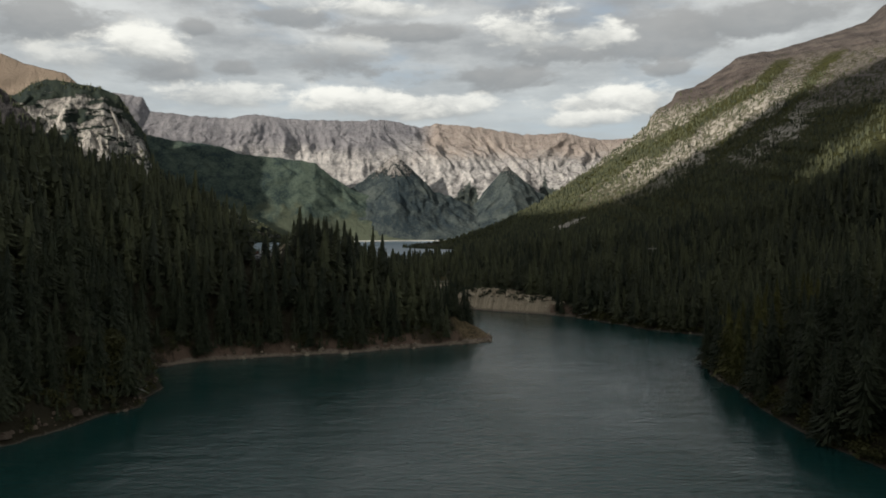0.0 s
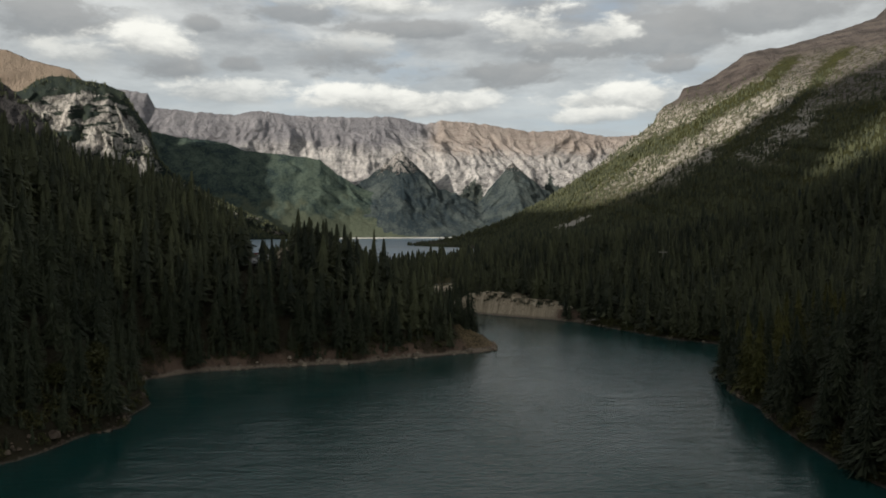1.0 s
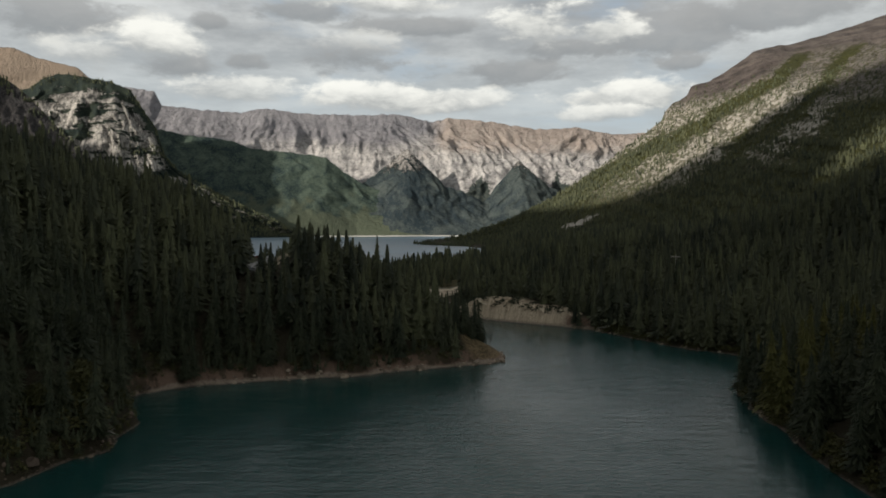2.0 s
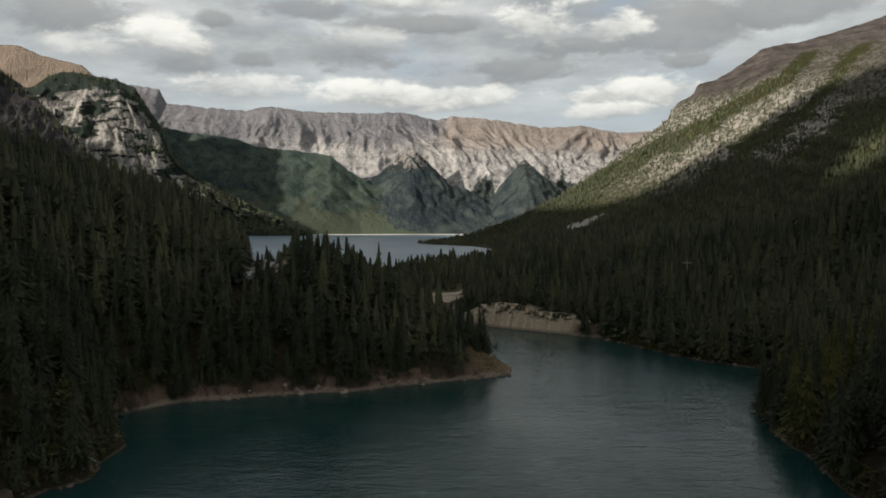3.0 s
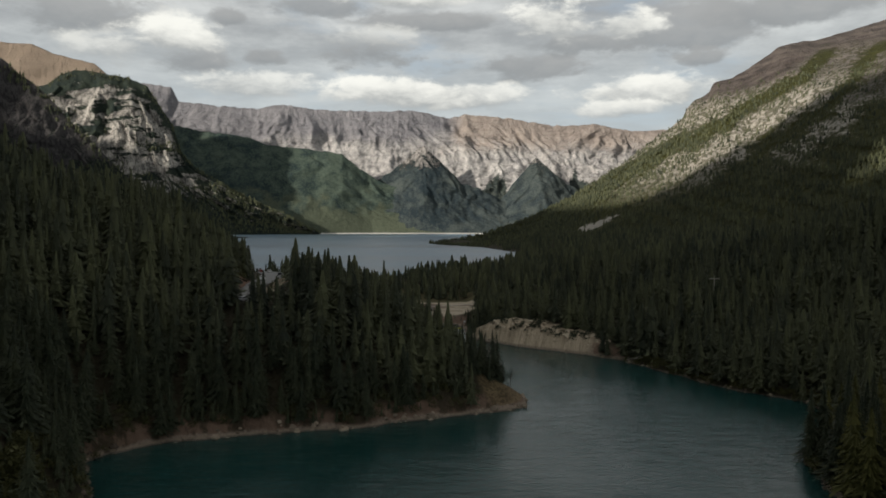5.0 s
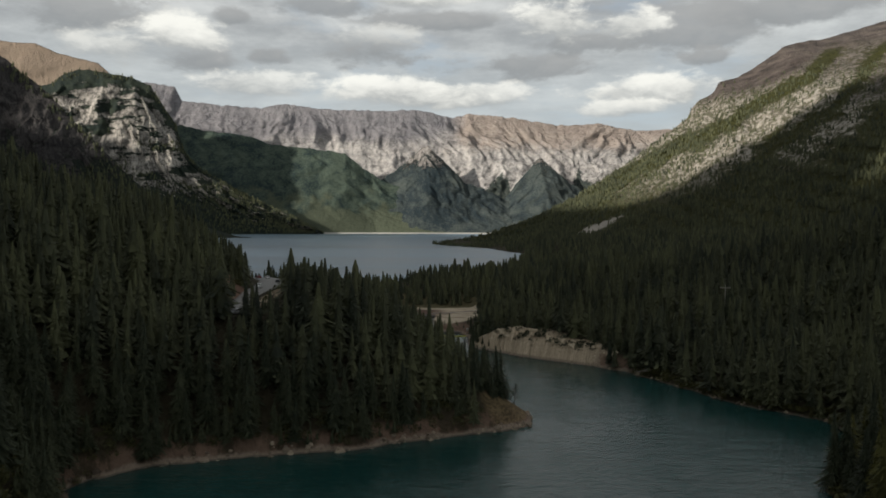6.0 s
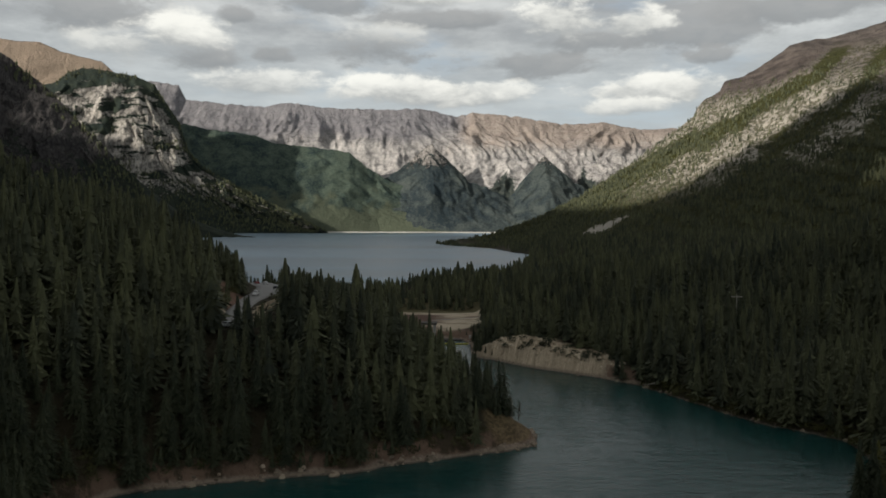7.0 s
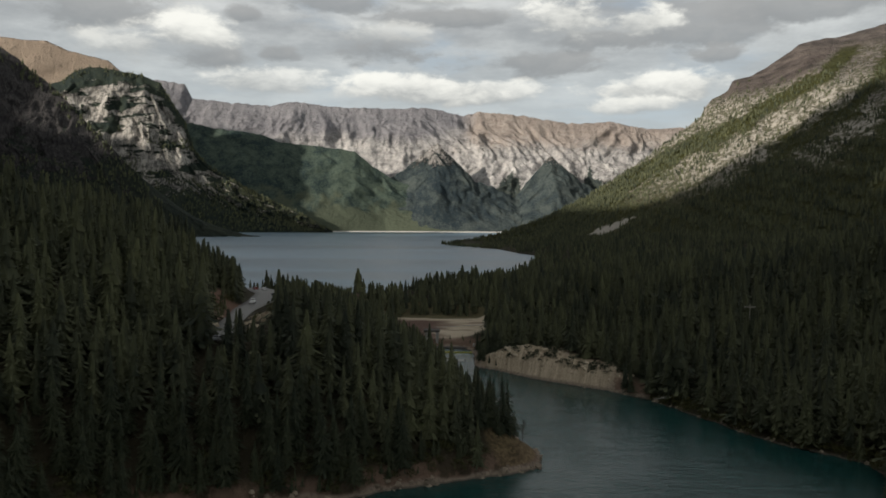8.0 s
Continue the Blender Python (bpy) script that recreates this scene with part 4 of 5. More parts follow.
# trees on the low point of the peninsula and beyond the lay-by
for px, py, ph in ((7.5, 291.0, 15.5), (9.3, 282.0, 15.0), (7.6, 279.5, 13.0), (5.0, 296.0, 13.0), (2.0, 285.0, 12.0), (10.5, 285.0, 7.0), (1.0, 275.5, 12.0), (3.6, 278.5, 13.0), (4.4, 285.5, 13.5),
                   (-1.5, 281.0, 13.0), (1.5, 292.0, 14.0), (6.2, 276.5, 7.5), (-2.5, 273.0, 11.0),
                   (-0.5, 440.0, 9.0), (2.0, 436.0, 7.0), (4.0, 431.0, 6.0), (1.5, 447.0, 8.5), (4.5, 442.0, 8.0), (3.0, 423.0, 4.0), (6.0, 412.0, 6.5), (9.5, 410.0, 8.0), (4.0, 409.0, 5.0), (2.6, 404.5, 5.0), (4.8, 401.5, 3.6), (0.8, 409.5, 7.5), (0.2, 414.0, 8.5), (7.6, 399.0, 2.8), (2.2, 407.5, 6.0), (56.0, 366.0, 9.0), (60.0, 362.0, 10.0),
                   (-113.0, 484.0, 13.0), (-110.0, 479.0, 12.0), (-107.0, 485.0, 14.0), (-117.0, 487.0, 13.0), (-104.0, 478.0, 11.0), (-99.0, 470.0, 7.5), (-95.0, 463.0, 8.5), (-91.0, 458.0, 8.0)):
    near_x, near_y, near_h = np.r_[near_x, px], np.r_[near_y, py], np.r_[near_h, ph]
    near_z = np.r_[near_z, ground_height(np.array([px]), np.array([py])) - 0.3]
    order = np.r_[order, len(near_x) - 1]

# far woods on the valley floor and the lower mountain slope
xf, yf = scatter(-100, 620, 700, 1500, 9.0)
keep = on_land(xf, yf, 4) & ((((xf - 216) * 0.59 + (yf - 1498) * 0.81) / 112) ** 2 + (((xf - 216) * 0.81 - (yf - 1498) * 0.59) / 58) ** 2 > rng.uniform(0.1, 1.1, len(xf))) & (xf > np.interp(yf, (700, 1500), (-60, 60))) & (xf < 120 + 0.45 * yf)
xf, yf = xf[keep], yf[keep]
zf = ground_height(xf, yf)
face = DIP_FACE.reshape(-1, 3)


def face_height(x, y):
    """Height of the dipping slope above a place, by its nearest grid corners."""
    out = np.zeros(len(x))
    cells = {}
    for k, (a, b) in enumerate(zip((face[:, 0] // 40).astype(int), (face[:, 1] // 40).astype(int))):
        cells.setdefault((a, b), []).append(face[k, 2])
    for k in range(len(x)):
        c = cells.get((int(x[k] // 40), int(y[k] // 40)))
        out[k] = sum(c) / len(c) if c else 0.0
    return out


pick = rng.integers(0, DIP_FACE.shape[0] - 1, 60000), rng.integers(0, DIP_FACE.shape[1] - 1, 60000)
fa, fb = rng.uniform(0, 1, (60000, 1)), rng.uniform(0, 1, (60000, 1))
q00, q01 = DIP_FACE[pick[0], pick[1]], DIP_FACE[pick[0], pick[1] + 1]
q10, q11 = DIP_FACE[pick[0] + 1, pick[1]], DIP_FACE[pick[0] + 1, pick[1] + 1]
spots = (q00 * (1 - fa) + q10 * fa) * (1 - fb) + (q01 * (1 - fa) + q11 * fa) * fb
inside = (np.abs(np.degrees(np.arctan2(spots[:, 0], spots[:, 1]))) < 36) & (spots[:, 1] > 500) & (spots[:, 2] < 430 + rng.uniform(-60, 60, 60000))
bed = spots[:, 2] - 0.571 * spots[:, 0] - 0.046 * spots[:, 1] + 14 + rng.normal(0, 5, len(spots))
bare = (bed > -114) | ((bed < -140) & (bed > -175)) | ((bed < -192) & (bed > -207) & (spots[:, 0] > 540)) | ((bed < -194) & (bed > -260) & (spots[:, 2] > 300))
inside &= (((spots[:, 0] - 216) * 0.59 + (spots[:, 1] - 1498) * 0.81) / 112) ** 2 + (((spots[:, 0] - 216) * 0.81 - (spots[:, 1] - 1498) * 0.59) / 58) ** 2 > rng.uniform(0.1, 1.1, len(spots))
inside &= rng.uniform(0, 1, len(spots)) < np.where(bare, 0.22, 0.55)
spots = spots[inside]
zf = np.maximum(zf, face_height(xf, yf) - 2)
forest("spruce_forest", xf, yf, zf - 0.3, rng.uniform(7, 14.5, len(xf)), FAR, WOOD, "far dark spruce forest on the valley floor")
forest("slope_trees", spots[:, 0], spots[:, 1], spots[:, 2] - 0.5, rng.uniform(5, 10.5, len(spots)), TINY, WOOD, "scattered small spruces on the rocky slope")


def strewn(face, count, bare_above, wob, label):
    """Small trees strewn over a mountain's face, thinning out above a height."""
    i, j = rng.integers(0, face.shape[0] - 1, count), rng.integers(0, face.shape[1] - 1, count)
    a, b = rng.uniform(0, 1, (count, 1)), rng.uniform(0, 1, (count, 1))
    q = (face[i, j] * (1 - a) + face[i + 1, j] * a) * (1 - b) + (face[i, j + 1] * (1 - a) + face[i + 1, j + 1] * a) * b
    patch = fractal(q[:, 0] / 90, q[:, 2] / 60, 91, 4)
    keep = (q[:, 2] + (patch - 0.5) * wob + rng.uniform(-30, 30, count) < bare_above) | ((i < 0.09 * face.shape[0]) & (patch > 0.42))
    keep &= (np.abs(np.degrees(np.arctan2(q[:, 0], q[:, 1]))) < 35) & (q[:, 2] > 8)
    q = q[keep]
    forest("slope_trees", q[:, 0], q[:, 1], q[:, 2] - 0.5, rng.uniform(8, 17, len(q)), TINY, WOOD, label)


strewn(CLIFF_FACE, 7000, 300, 1000, "dark small trees on the ledges of the limestone cliff")
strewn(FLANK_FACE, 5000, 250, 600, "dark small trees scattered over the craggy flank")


def part(name, arrays, mat, parent, label="", smooth=False):
    ob = mesh_object(name, *arrays, mat, smooth)
    ob.parent = parent
    return tagged(ob, label)


def spruce(seed, needles, label, sprays=640, lanky=0.1, radius=0.17, size=0.38, tiers=14, solid=0.6):
    r = np.random.default_rng(seed)
    tree = tagged(new("spruce_tree"), label, "tree", "trees along the shore")
    part("trunk", stem_arrays(), BARK, tree)
    part("crown", crown_arrays(r, sprays, lanky=lanky, radius=radius, low=0.05, size=size, tiers=tiers, sides=8, solid=solid), needles, tree)
    return tree


KINDS = [spruce(100 + k, NEEDLES, "tall dark green spruce tree near the lake shore", 800 + 40 * (k % 4), 0.06 * (k % 4), 0.16 + 0.015 * (k % 5)) for k in range(8)]
YELLOW = [spruce(140 + k, LARCH, "larch tree at the forest edge, yellow light put into its needles", 640, 0.0, 0.2) for k in range(2)]
OPEN = [spruce(160 + k, NEEDLES, "slender open spruce tree on the grassy point", 560, 0.1, 0.19, 0.5, 12, 0.26) for k in range(2)]
placed = set()
for n_, k in enumerate(order):
    src = KINDS[n_ % 8]
    if near_x[k] > 68 and 190 < near_y[k] < 285 and n_ % 2 == 0:
        src = YELLOW[n_ % 2]
    if near_x[k] > 6.8 and near_x[k] < 11 and 276 < near_y[k] < 297:
        src = OPEN[n_ % 2]
    h = float(near_h[k])
    m = Matrix.LocRotScale((float(near_x[k]), float(near_y[k]), float(near_z[k])), Euler((rng.normal(0, 0.02), rng.normal(0, 0.02), rng.uniform(0, 6.28))), None)
    if src not in placed:
        placed.add(src)
        src.matrix_basis = m @ Matrix.Diagonal((h * 1.0, h * 1.0, h, 1))
    else:
        ob = copy_thing(src, m)
        wide = rng.uniform(0.85, 1.2)
        ob.scale = (h * wide, h * wide, h)


# ---- low growth and stones ----
def lump_arrays(r, rings=4, sides=7, rough=0.3):
    """A rounded uneven lump, one unit across and resting on z = 0."""
    vs, fs = [(0, 0, 0.62)], []
    for k in range(1, rings + 1):
        a = 1.5708 * k / rings
        for j in range(sides):
            b = 6.2832 * (j + 0.5 * (k % 2)) / sides
            q = 1 + r.uniform(-rough, rough)
            vs.append((0.5 * math.sin(a) * math.cos(b) * q, 0.5 * math.sin(a) * math.sin(b) * q, 0.62 * math.cos(a) * q - (0.12 if k == rings else 0)))
    for j in range(sides):
        fs.append((0, 1 + j, 1 + (j + 1) % sides))
    for k in range(rings - 1):
        for j in range(sides):
            a, b = 1 + k * sides + j, 1 + k * sides + (j + 1) % sides
            fs += [(a, a + sides, b), (b, a + sides, b + sides)]
    return np.array(vs), np.array(fs)


def bush_arrays(r, leaves=110, leaf=0.085):
    """Leaf clumps gathered in an uneven dome, one unit high."""
    n = leaves
    d = r.normal(0, 1, (n, 3))
    d /= np.linalg.norm(d, axis=1, keepdims=True)
    d[:, 2] = np.abs(d[:, 2])
    c = d * (r.uniform(0.55, 1.0, (n, 1)) * np.array([[0.62, 0.62, 0.9]]))
    vs = (c[:, None, :] + r.normal(0, leaf, (n, 3, 3))).reshape(-1, 3)
    return vs, np.arange(3 * n).reshape(-1, 3)


def shore_spots(ring, count, lo, hi, seed, y0, y1, side):
    """Places beside a shore line, lo to hi metres inland."""
    r = np.random.default_rng(seed)
    p = np.array(ring, float)
    d = np.diff(p, axis=0)
    l = np.linalg.norm(d, axis=1)
    k = r.choice(len(d), count, p=l / l.sum())
    t = r.uniform(0, 1, (count, 1))
    n = np.stack([-d[:, 1], d[:, 0]], 1) / l[:, None] * side
    q = p[k] + d[k] * t + n[k] * r.uniform(lo, hi, (count, 1))
    q = q[(q[:, 1] > y0) & (q[:, 1] < y1)]
    return q[:, 0], q[:, 1]


LUMPS = [lump_arrays(np.random.default_rng(k), 3, 6) for k in range(6)]
BUSHES = [bush_arrays(np.random.default_rng(20 + k)) for k in range(5)]
sx, sy = shore_spots(LEFT_SHORE, 2600, -1.2, 2.4, 13, 120, 224, 1)
sz = ground_height(sx, sy)
ok = (sz > -0.4) & (sz < 3.0)
forest("shore_stones", sx[ok], sy[ok], sz[ok] - 0.12, rng.gamma(1.3, 0.32, ok.sum()) + 0.15, LUMPS, WET_STONE, "dark brown stones along the wooded shore", (0.9, 1.7))
sx, sy = shore_spots(LEFT_SHORE, 11000, -1.4, 2.2, 3, 222, 330, 1)
sz = ground_height(sx, sy)
ok = (sz > -0.35) & (sz < 0.8 + rng.gamma(1.0, 0.5, len(sz))) & (fractal(sx / 5, sy / 5, 77, 3) > 0.40)
forest("shore_stones", sx[ok], sy[ok], sz[ok] - 0.12, rng.gamma(1.1, 0.30, ok.sum()) + 0.12, LUMPS, BOULDER, "pale broken stones along the waterline", (0.9, 1.7))
sx, sy = shore_spots(RIGHT_SHORE, 4200, -1.0, 1.2, 4, 100, 440, 1)
sz = ground_height(sx, sy)
ok = (sz > -0.35) & (sz < 1.0) & (fractal(sx / 6, sy / 6, 78, 3) > 0.47)
forest("shore_stones", sx[ok], sy[ok], sz[ok] - 0.12, rng.gamma(1.6, 0.20, ok.sum()) + 0.15, LUMPS, BOULDER, "scattered pale stones along the far bank", (0.9, 1.7))
PALE_ROCK = rubble("pale_rock", (0.26, 0.205, 0.14), (0.74, 0.63, 0.47))
# blocks on the cut bank
sx, sy = shore_spots(((1, 404), (15, 389), (34, 372), (53, 358)), 170, 3.0, 11.0, 5, 340, 420, 1)
forest("bank_boulders", sx, sy, ground_height(sx, sy) - 0.3, rng.gamma(2.0, 0.34, len(sx)) + 0.3, LUMPS, PALE_ROCK, "pale weathered boulders on the cut bank", (0.9, 1.6))

for shore, seed, y0, y1, lo, hi, count, mat, label in (
        (LEFT_SHORE, 6, 110, 225, 0.0, 9.0, 640, SHRUB, "olive willow shrubs along the shore"),
        (LEFT_SHORE, 7, 222, 320, 1.4, 8.0, 380, SHRUB, "low olive shrubs under the shore trees"),
        (RIGHT_SHORE, 8, 100, 350, -0.3, 3.0, 620, SHRUB, "low green shrubs along the forest edge"),
        (RIGHT_SHORE, 19, 346, 412, 4.2, 8.8, 190, NEEDLES, "small dark bushes on the cut bank"),
        (RIGHT_SHORE, 9, 340, 425, 7.5, 14.0, 130, NEEDLES, "low dark shrubs on top of the cut bank")):
    sx, sy = shore_spots(shore, count * 3, lo, hi, seed, y0, y1, 1)
    sz = ground_height(sx, sy)
    ok = (sz > 0.25) & ~((sx > 3) & (sx < 25) & (sy < 300))
    sx, sy, sz = sx[ok][:count], sy[ok][:count], sz[ok][:count]
    forest("shrubs", sx, sy, sz - 0.15, rng.uniform(0.8, 2.4, len(sx)), BUSHES, mat, label, (1.0, 1.7))


# young growth closing the near shore
sx, sy = shore_spots(LEFT_SHORE, 1500, 0.6, 11.0, 31, 118, 226, 1)
sz = ground_height(sx, sy)
ok = sz > 0.3
tx, ty = shore_spots(LEFT_SHORE, 1200, 1.6, 7.5, 32, 224, 320, 1)
tz = ground_height(tx, ty)
far_in = (tz > 0.8) & (tx < 2)
sx, sy, sz, ok = np.r_[sx, tx], np.r_[sy, ty], np.r_[sz, tz], np.r_[ok, far_in]
forest("young_spruces", sx[ok], sy[ok], sz[ok] - 0.2, rng.uniform(1.4, 4.6, ok.sum()), MID[:5], NEEDLES, "young dark spruces along the shore", (1.0, 1.7))

# brush and pale rubble on the slope below the road
qx, qy = rng.uniform(-98, -58, 900), rng.uniform(300, 430, 900)
qd = from_road(qx, qy)[0]
ok = (qd > 7.5) & (qd < 22) & (rng.uniform(0, 1, 900) < 0.5)
forest("shrubs", qx[ok], qy[ok], ground_height(qx[ok], qy[ok]) - 0.15, rng.uniform(1.0, 3.4, ok.sum()), BUSHES, SHRUB, "olive and ochre brush beside the road", (0.9, 1.5))
qx, qy = rng.uniform(-88, -60, 260), rng.uniform(296, 345, 260)
qd = from_road(qx, qy)[0]
ok = (qd > 4.5) & (qd < 14)
forest("road_rubble", qx[ok], qy[ok], ground_height(qx[ok], qy[ok]) - 0.1, rng.gamma(2.0, 0.35, ok.sum()) + 0.3, LUMPS, PALE_ROCK, "pale broken rocks beside the road", (0.9, 1.6))


def shrub(x, y, size, mat, label):
    b = bush_arrays(np.random.default_rng(int(abs(x) * 10)), 2600, 0.04)
    ob = mesh_object("shrub", b[0] * np.array([size * 1.25, size * 1.25, size]), b[1], mat, False)
    ob.location = (x, y, float(ground_height(np.array([x]), np.array([y]))[0]) - 0.3)
    return tagged(ob, label, "shrub")


shrub(-76.5, 176.0, 6.5, SHRUB, "large rounded olive willow shrub on the shore")
shrub(-79.5, 166.0, 4.2, SHRUB, "rounded olive willow shrub on the shore")
shrub(-80.0, 184.0, 4.0, SHRUB, "olive willow shrub below the spruces")


# ---- made things ----
def box(bm, x0, y0, z0, x1, y1, z1, bevel=0.0):
    vs = [bm.verts.new(p) for p in ((x0, y0, z0), (x1, y0, z0), (x1, y1, z0), (x0, y1, z0), (x0, y0, z1), (x1, y0, z1), (x1, y1, z1), (x0, y1, z1))]
    fs = [bm.faces.new([vs[k] for k in q]) for q in ((3, 2, 1, 0), (4, 5, 6, 7), (0, 1, 5, 4), (1, 2, 6, 5), (2, 3, 7, 6), (3, 0, 4, 7))]
    if bevel:
        es = list({e for f in fs for e in f.edges})
        bmesh.ops.bevel(bm, geom=es, offset=bevel, segments=2, affect="EDGES", profile=0.5)


def tube(bm, a, b, r0, r1, sides=8):
    a, b = Vector(a), Vector(b)
    q = (b - a).to_track_quat("Z", "Y").to_matrix()
    rings = []
    for p, r in ((a, r0), (b, r1)):
        rings.append([bm.verts.new(p + q @ Vector((r * math.cos(6.2832 * j / sides), r * math.sin(6.2832 * j / sides), 0))) for j in range(sides)])
    for j in range(sides):
        bm.faces.new((rings[0][j], rings[0][(j + 1) % sides], rings[1][(j + 1) % sides], rings[1][j]))
    bm.faces.new(rings[0][::-1]), bm.faces.new(rings[1])


def piece(name, build, mat, parent=None, label=""):
    bm = bmesh.new()
    build(bm)
    bm.normal_update()
    me = bpy.data.meshes.new(name)
    bm.to_mesh(me)
    bm.free()
    me.materials.append(mat)
    ob = new(name, me)
    if parent:
        ob.parent = parent
    return tagged(ob, label)


# road
def ribbon(points, half, lift, n=90):
    c = along(points, n)
    d = np.gradient(c[:, :2], axis=0)
    d /= np.linalg.norm(d, axis=1, keepdims=True)
    side = np.stack([-d[:, 1], d[:, 0]], 1)
    rows = []
    for k in (-1.0, -0.5, 0.0, 0.5, 1.0):
        rows.append(np.c_[c[:, :2] + side * half[:, None] * k, c[:, 2] + lift - 0.04 * abs(k)])
    low = [np.c_[rows[0][:, :2], rows[0][:, 2] - 0.4]]
    high = [np.c_[rows[-1][:, :2], rows[-1][:, 2] - 0.4]]
    return np.concatenate(low + rows + high), grid_faces(n, 7)


road_half = np.interp(np.linspace(0, 1, 90), (0, 0.3, 0.55, 0.75, 1), (3.4, 3.6, 6.5, 6.0, 3.6))
road_v, road_f = ribbon(ROAD, road_half, 0.16)
tagged(mesh_object("road", road_v, road_f, ASPHALT, True), "pale worn asphalt road and lay-by among the trees", "road", kind="structure")


def car(x, y, turn, paint, label, tall=1.45, long_=4.4):
    thing = tagged(new("car"), label, "car", "vehicles on the road")
    h = tall

    def shell(bm):
        prof = ((-0.5, 0.32), (-0.49, 0.62), (-0.44, 0.66), (-0.36, 0.97), (0.16, 1.0), (0.30, 0.68), (0.47, 0.60), (0.5, 0.42), (0.5, 0.32))
        left = [bm.verts.new((-0.86 + (0.10 if q > 0.9 else 0), p * long_, q * h)) for p, q in prof]
        right = [bm.verts.new((0.86 - (0.10 if q > 0.9 else 0), p * long_, q * h)) for p, q in prof]
        bm.faces.new(left), bm.faces.new(right[::-1])
        for k in range(len(prof)):
            j = (k + 1) % len(prof)
            bm.faces.new((left[k], right[k], right[j], left[j]))
        bmesh.ops.recalc_face_normals(bm, faces=bm.faces[:])
    piece("body", shell, paint, thing)
    piece("windscreen", lambda bm: box(bm, -0.7, 0.17 * long_, 0.70 * h, 0.7, 0.25 * long_, 0.93 * h, 0.03), GLASS, thing, "dark glass")
    piece("rear_window", lambda bm: box(bm, -0.7, -0.43 * long_, 0.70 * h, 0.7, -0.38 * long_, 0.92 * h, 0.03), GLASS, thing, "dark glass")
    for s in (-1, 1):
        piece("side_window", lambda bm: box(bm, s * 0.84 - 0.03, -0.34 * long_, 0.70 * h, s * 0.84 + 0.03, 0.15 * long_, 0.92 * h, 0.02), GLASS, thing, "dark glass")
        for p in (-0.31, 0.31):
            wheel = piece("wheel", lambda bm: tube(bm, (s * 0.66, p * long_, 0.33), (s * 0.9, p * long_, 0.33), 0.33, 0.33, 14), TYRE, thing)
            piece("rim", lambda bm: tube(bm, (s * 0.88, p * long_, 0.33), (s * 0.915, p * long_, 0.33), 0.2, 0.2, 10), STEEL, wheel)
        piece("headlight", lambda bm: box(bm, s * 0.62 - 0.16, 0.485 * long_, 0.45 * h, s * 0.62 + 0.16, 0.505 * long_, 0.55 * h, 0.02), STEEL, thing)
    d, level = from_road(np.array([x]), np.array([y]))
    thing.matrix_basis = pose(x, y, float(level[0]) + 0.17, 0, 0, turn)
    return thing


WHITE_PAINT = plain("white_paint", (0.72, 0.72, 0.70), 0.3, vary=0.08)
DARK_PAINT = plain("dark_paint", (0.04, 0.042, 0.05), 0.3, vary=0.1)
RED_PAINT = plain("red_paint", (0.25, 0.03, 0.025), 0.3, vary=0.1)
SILVER_PAINT = plain("silver_paint", (0.42, 0.43, 0.44), 0.35, 0.4, vary=0.08)
car(-90.5, 383.0, 186, WHITE_PAINT, "white van driving on the road", 2.1, 5.2)
car(-91.0, 416.0, 8, DARK_PAINT, "dark car with pale roof on the road")
car(-105.0, 449.0, 30, WHITE_PAINT, "white car parked at the lay-by")
car(-110.5, 453.0, 30, RED_PAINT, "dark red car parked at the lay-by")
car(-69.5, 283.0, 168, SILVER_PAINT, "silver car on the road below the trees")

# dam with its gate, weir and wing walls below the upper lake
OLD_CONCRETE = plain("stained_concrete", (0.12, 0.11, 0.10), 0.9, vary=0.35, scale=0.9)
dam = tagged(new("spillway"), "small concrete spillway with a gate frame and wing walls", "dam")
dam.location = (-18, 452, 0)
piece("sill", lambda bm: box(bm, -9, -1.5, -1.5, 15, 1.5, 0.7, 0.1), OLD_CONCRETE, dam, "dark stained concrete")
piece("weir", lambda bm: box(bm, 4.0, -36, -1.5, 12.0, -30, 0.2, 0.08), CONCRETE, dam, "pale wet concrete weir")
for px in (-8, -2.5):
    piece("pier", lambda bm: box(bm, px - 0.6, 3, -1.0, px + 0.6, 8, 7.2, 0.08), CONCRETE, dam)
piece("deck", lambda bm: box(bm, -9.2, 2.6, 7.2, -1.4, 8.4, 8.3, 0.06), OLD_CONCRETE, dam, "dark stained concrete deck")
piece("wing_wall", lambda bm: box(bm, -10.5, -8, -1.5, -9.1, 8, 3.2, 0.08), CONCRETE, dam)
piece("wing_wall", lambda bm: box(bm, 15.1, -4, -1.5, 16.2, 6, 2.6, 0.08), CONCRETE, dam)
FLOAT = plain("yellow_float", (0.45, 0.42, 0.05), 0.5, vary=0.2)
boom = tagged(new("safety_boom"), "yellow floating safety boom above the weir", "boom")
boom.location = (-11, 439, -0.1)
for k in range(9):
    piece("float", lambda bm: tube(bm, (-7 + k * 1.7, 0.3 * math.sin(k), 0.25), (-5.5 + k * 1.7, 0.3 * math.sin(k + 0.6), 0.25), 0.4, 0.4, 8), FLOAT, boom)

# power pole in the woods, and the wire across the narrows
zp = float(ground_height(np.array([100.4]), np.array([368.0]))[0])
pole = tagged(new("power_pole"), "grey wooden power pole with a pale cross-arm above the trees", "pole")
pole.location = (100.4, 368, zp)
top = 32.0 - zp
piece("post", lambda bm: tube(bm, (0, 0, -0.5), (0, 0, top), 0.22, 0.15, 10), DEADWOOD, pole)
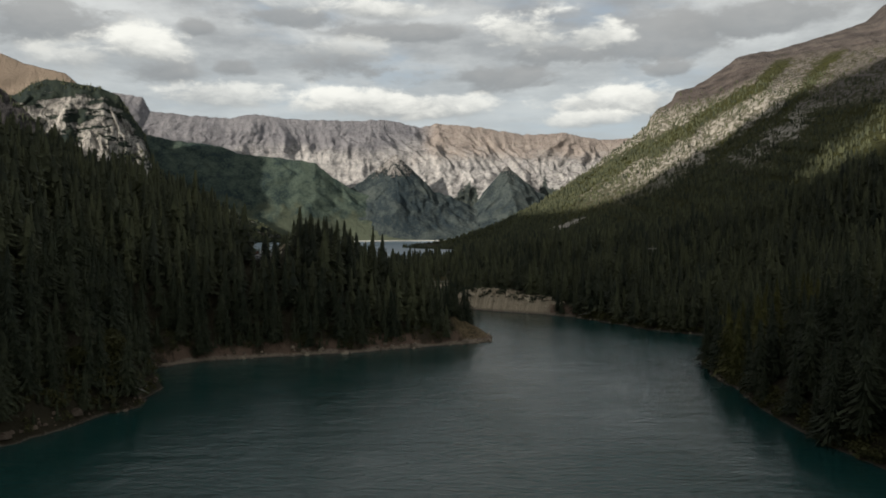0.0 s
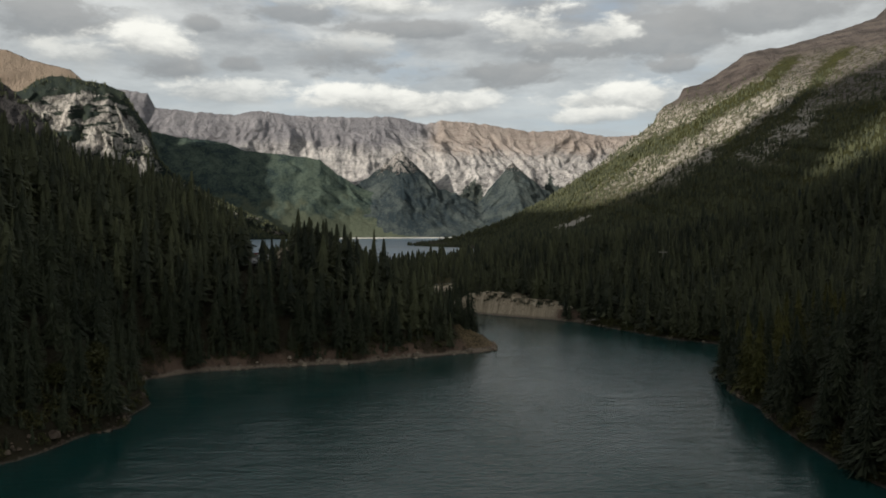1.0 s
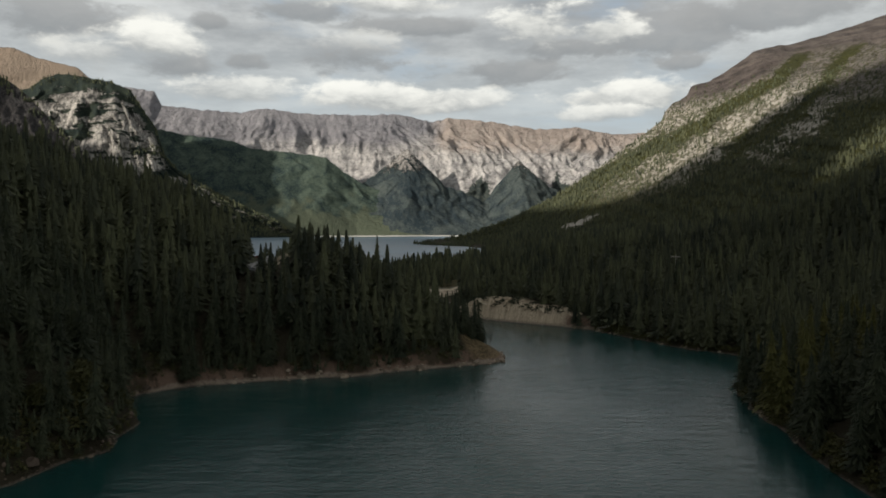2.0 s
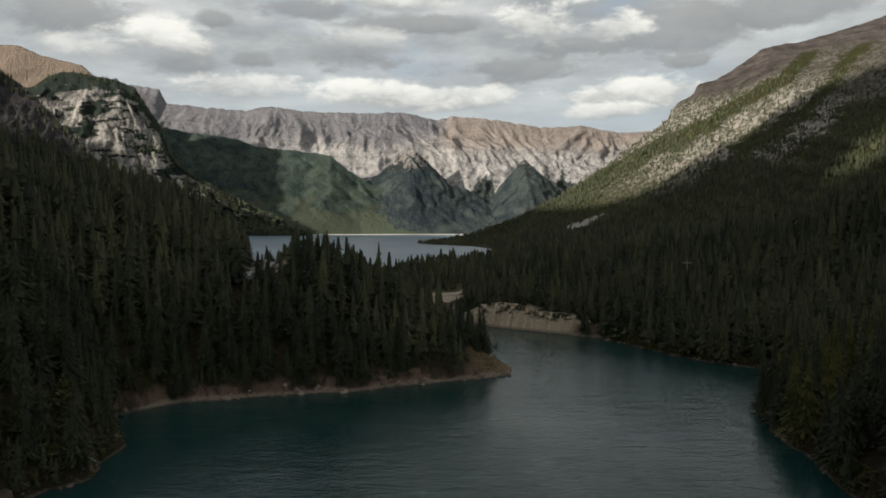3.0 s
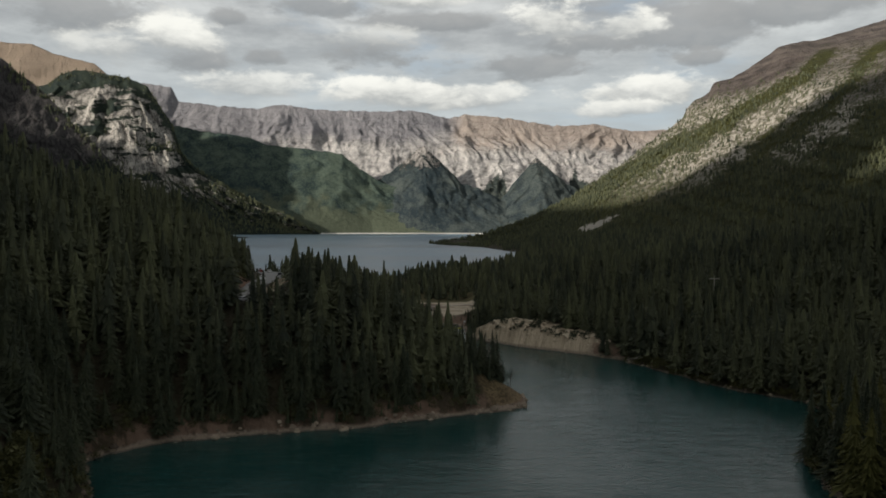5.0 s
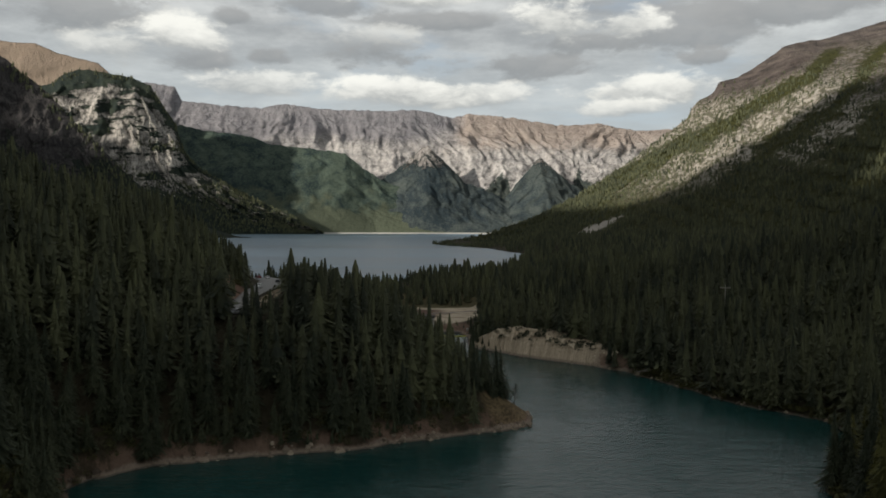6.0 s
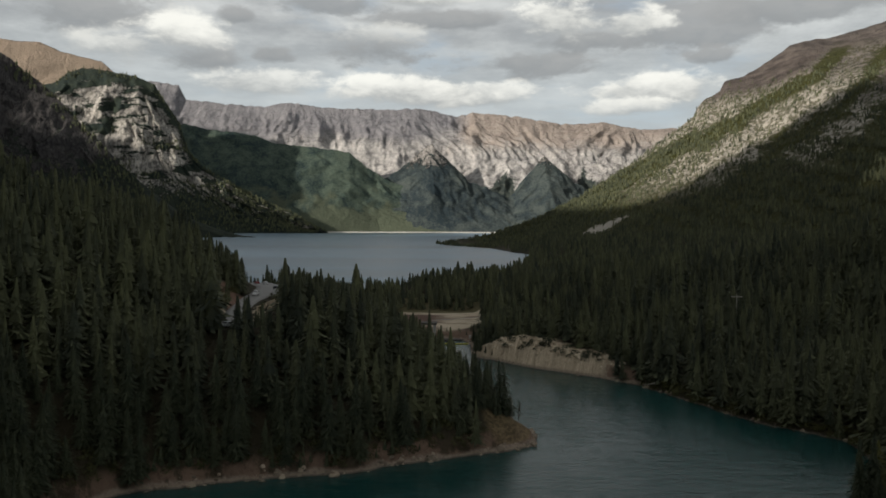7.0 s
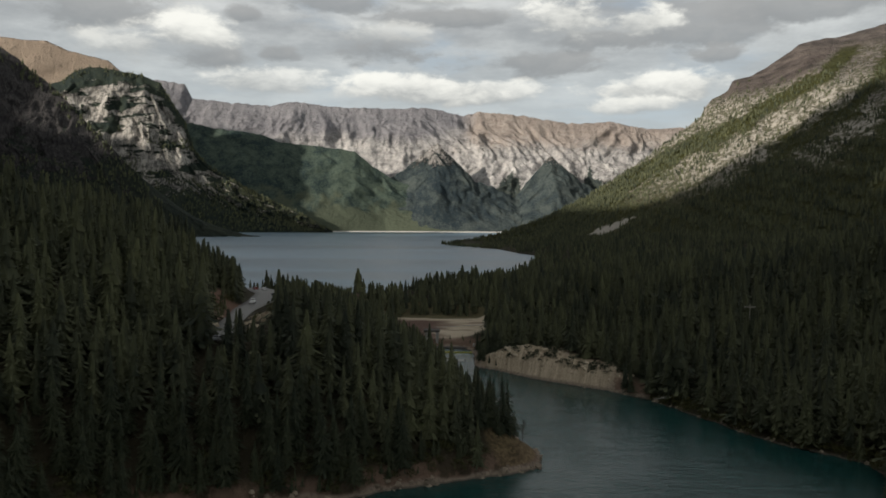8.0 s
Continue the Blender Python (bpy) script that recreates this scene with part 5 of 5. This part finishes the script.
for gx_, gy_, gh in ((99.0, 362.0, 2.0), (101.3, 362.5, 2.3), (100.6, 364.5, 1.5)):
    gz_ = float(ground_height(np.array([gx_]), np.array([gy_]))[0]) - 0.3
    ob = copy_thing(KINDS[1], Matrix.Translation((gx_, gy_, gz_)))
    gh = 32.0 - gh - gz_
    ob.scale = (gh * 0.9, gh * 0.9, gh)
piece("cross_arm", lambda bm: box(bm, -2.1, -0.12, top - 1.35, 2.1, 0.12, top - 1.0, 0.03), DEADWOOD, pole, "pale timber cross-arm")
for px in (-1.9, -0.9, 0.9, 1.9):
    piece("insulator", lambda bm: tube(bm, (px, 0, top - 1.0), (px, 0, top - 0.7), 0.09, 0.05, 8), CONCRETE, pole)


def wire(a, b, sag, name="power_line"):
    cu = bpy.data.curves.new(name, "CURVE")
    cu.dimensions, cu.bevel_depth, cu.bevel_resolution = "3D", 0.08, 1
    sp = cu.splines.new("POLY")
    sp.points.add(24)
    for k, pt in enumerate(sp.points):
        t = k / 24
        p = Vector(a).lerp(Vector(b), t)
        pt.co = (p.x, p.y, p.z - sag * 4 * t * (1 - t), 1)
    cu.materials.append(STEEL)
    return tagged(new(name, cu), "thin power line across the narrows", "cable")


wire((-22, 460, 9.0), (29, 475, 13.0), 1.0)


# fallen trunks at the water's edge
def fallen(x, y, length, turn, tilt, label):
    thing = tagged(new("fallen_tree"), label, "driftwood")
    piece("trunk", lambda bm: tube(bm, (0, 0, 0), (length, 0, 0), 0.24, 0.08, 8), DEADWOOD, thing)
    for k in range(5):
        t = 0.35 + 0.12 * k
        piece("branch", lambda bm: tube(bm, (length * t, 0, 0), (length * (t + 0.1), (0.9 if k % 2 else -0.9), 0.5 + 0.1 * k), 0.05, 0.015, 5), DEADWOOD, thing)
    z = max(0.0, float(ground_height(np.array([x]), np.array([y]))[0]))
    thing.matrix_basis = pose(x, y, z + 0.15, 0, tilt, turn)


fallen(67.5, 342.5, 8.0, 195, 4, "bleached fallen trunk lying into the lake")
fallen(66.5, 346.0, 6.5, 232, 3, "bleached fallen trunk beside the bank")
fallen(-70.5, 172.0, 6.0, -35, 5, "bleached dead branch wood on the shore")


# small wind-bent pine on the point
def young_pine(x, y, h):
    r = np.random.default_rng(5)
    tree = tagged(new("pine_tree"), "small sparse wind-bent pine on the grassy point", "tree")
    piece("trunk", lambda bm: tube(bm, (0, 0, -0.3), (0.4, 0, h), 0.14, 0.04, 7), BARK, tree)
    for k in range(7):
        a, z = k * 2.4, h * (0.35 + 0.095 * k)
        c = np.array([0.4 * z / h + math.cos(a) * 1.1 * (1.15 - z / h), math.sin(a) * 1.1 * (1.15 - z / h), z])
        vs, fs = bush_arrays(r, 90)
        part("crown", (vs * np.array([1.05, 1.05, 0.7]) + c, fs), NEEDLES, tree)
        piece("branch", lambda bm: tube(bm, (0.4 * z / h, 0, z - 0.2), tuple(c), 0.05, 0.02, 5), BARK, tree)
    tree.location = (x, y, float(ground_height(np.array([x]), np.array([y]))[0]))


young_pine(12.6, 279.5, 5.5)

# pale beach under the wooded hill
beach_c = along(((-1250, 3700, 6.0), (-500, 3962, 6.0), (300, 3975, 6.0)), 80)
beach_v = np.concatenate([beach_c + np.array([0, -9, 0.05]), beach_c + np.array([0, 0, 3.2]), beach_c + np.array([0, 30, 6.0])])
tagged(mesh_object("beach", beach_v, grid_faces(80, 3), PALE_GRAVEL, True), "pale gravel beach on the upper lake", "beach", kind="structure")
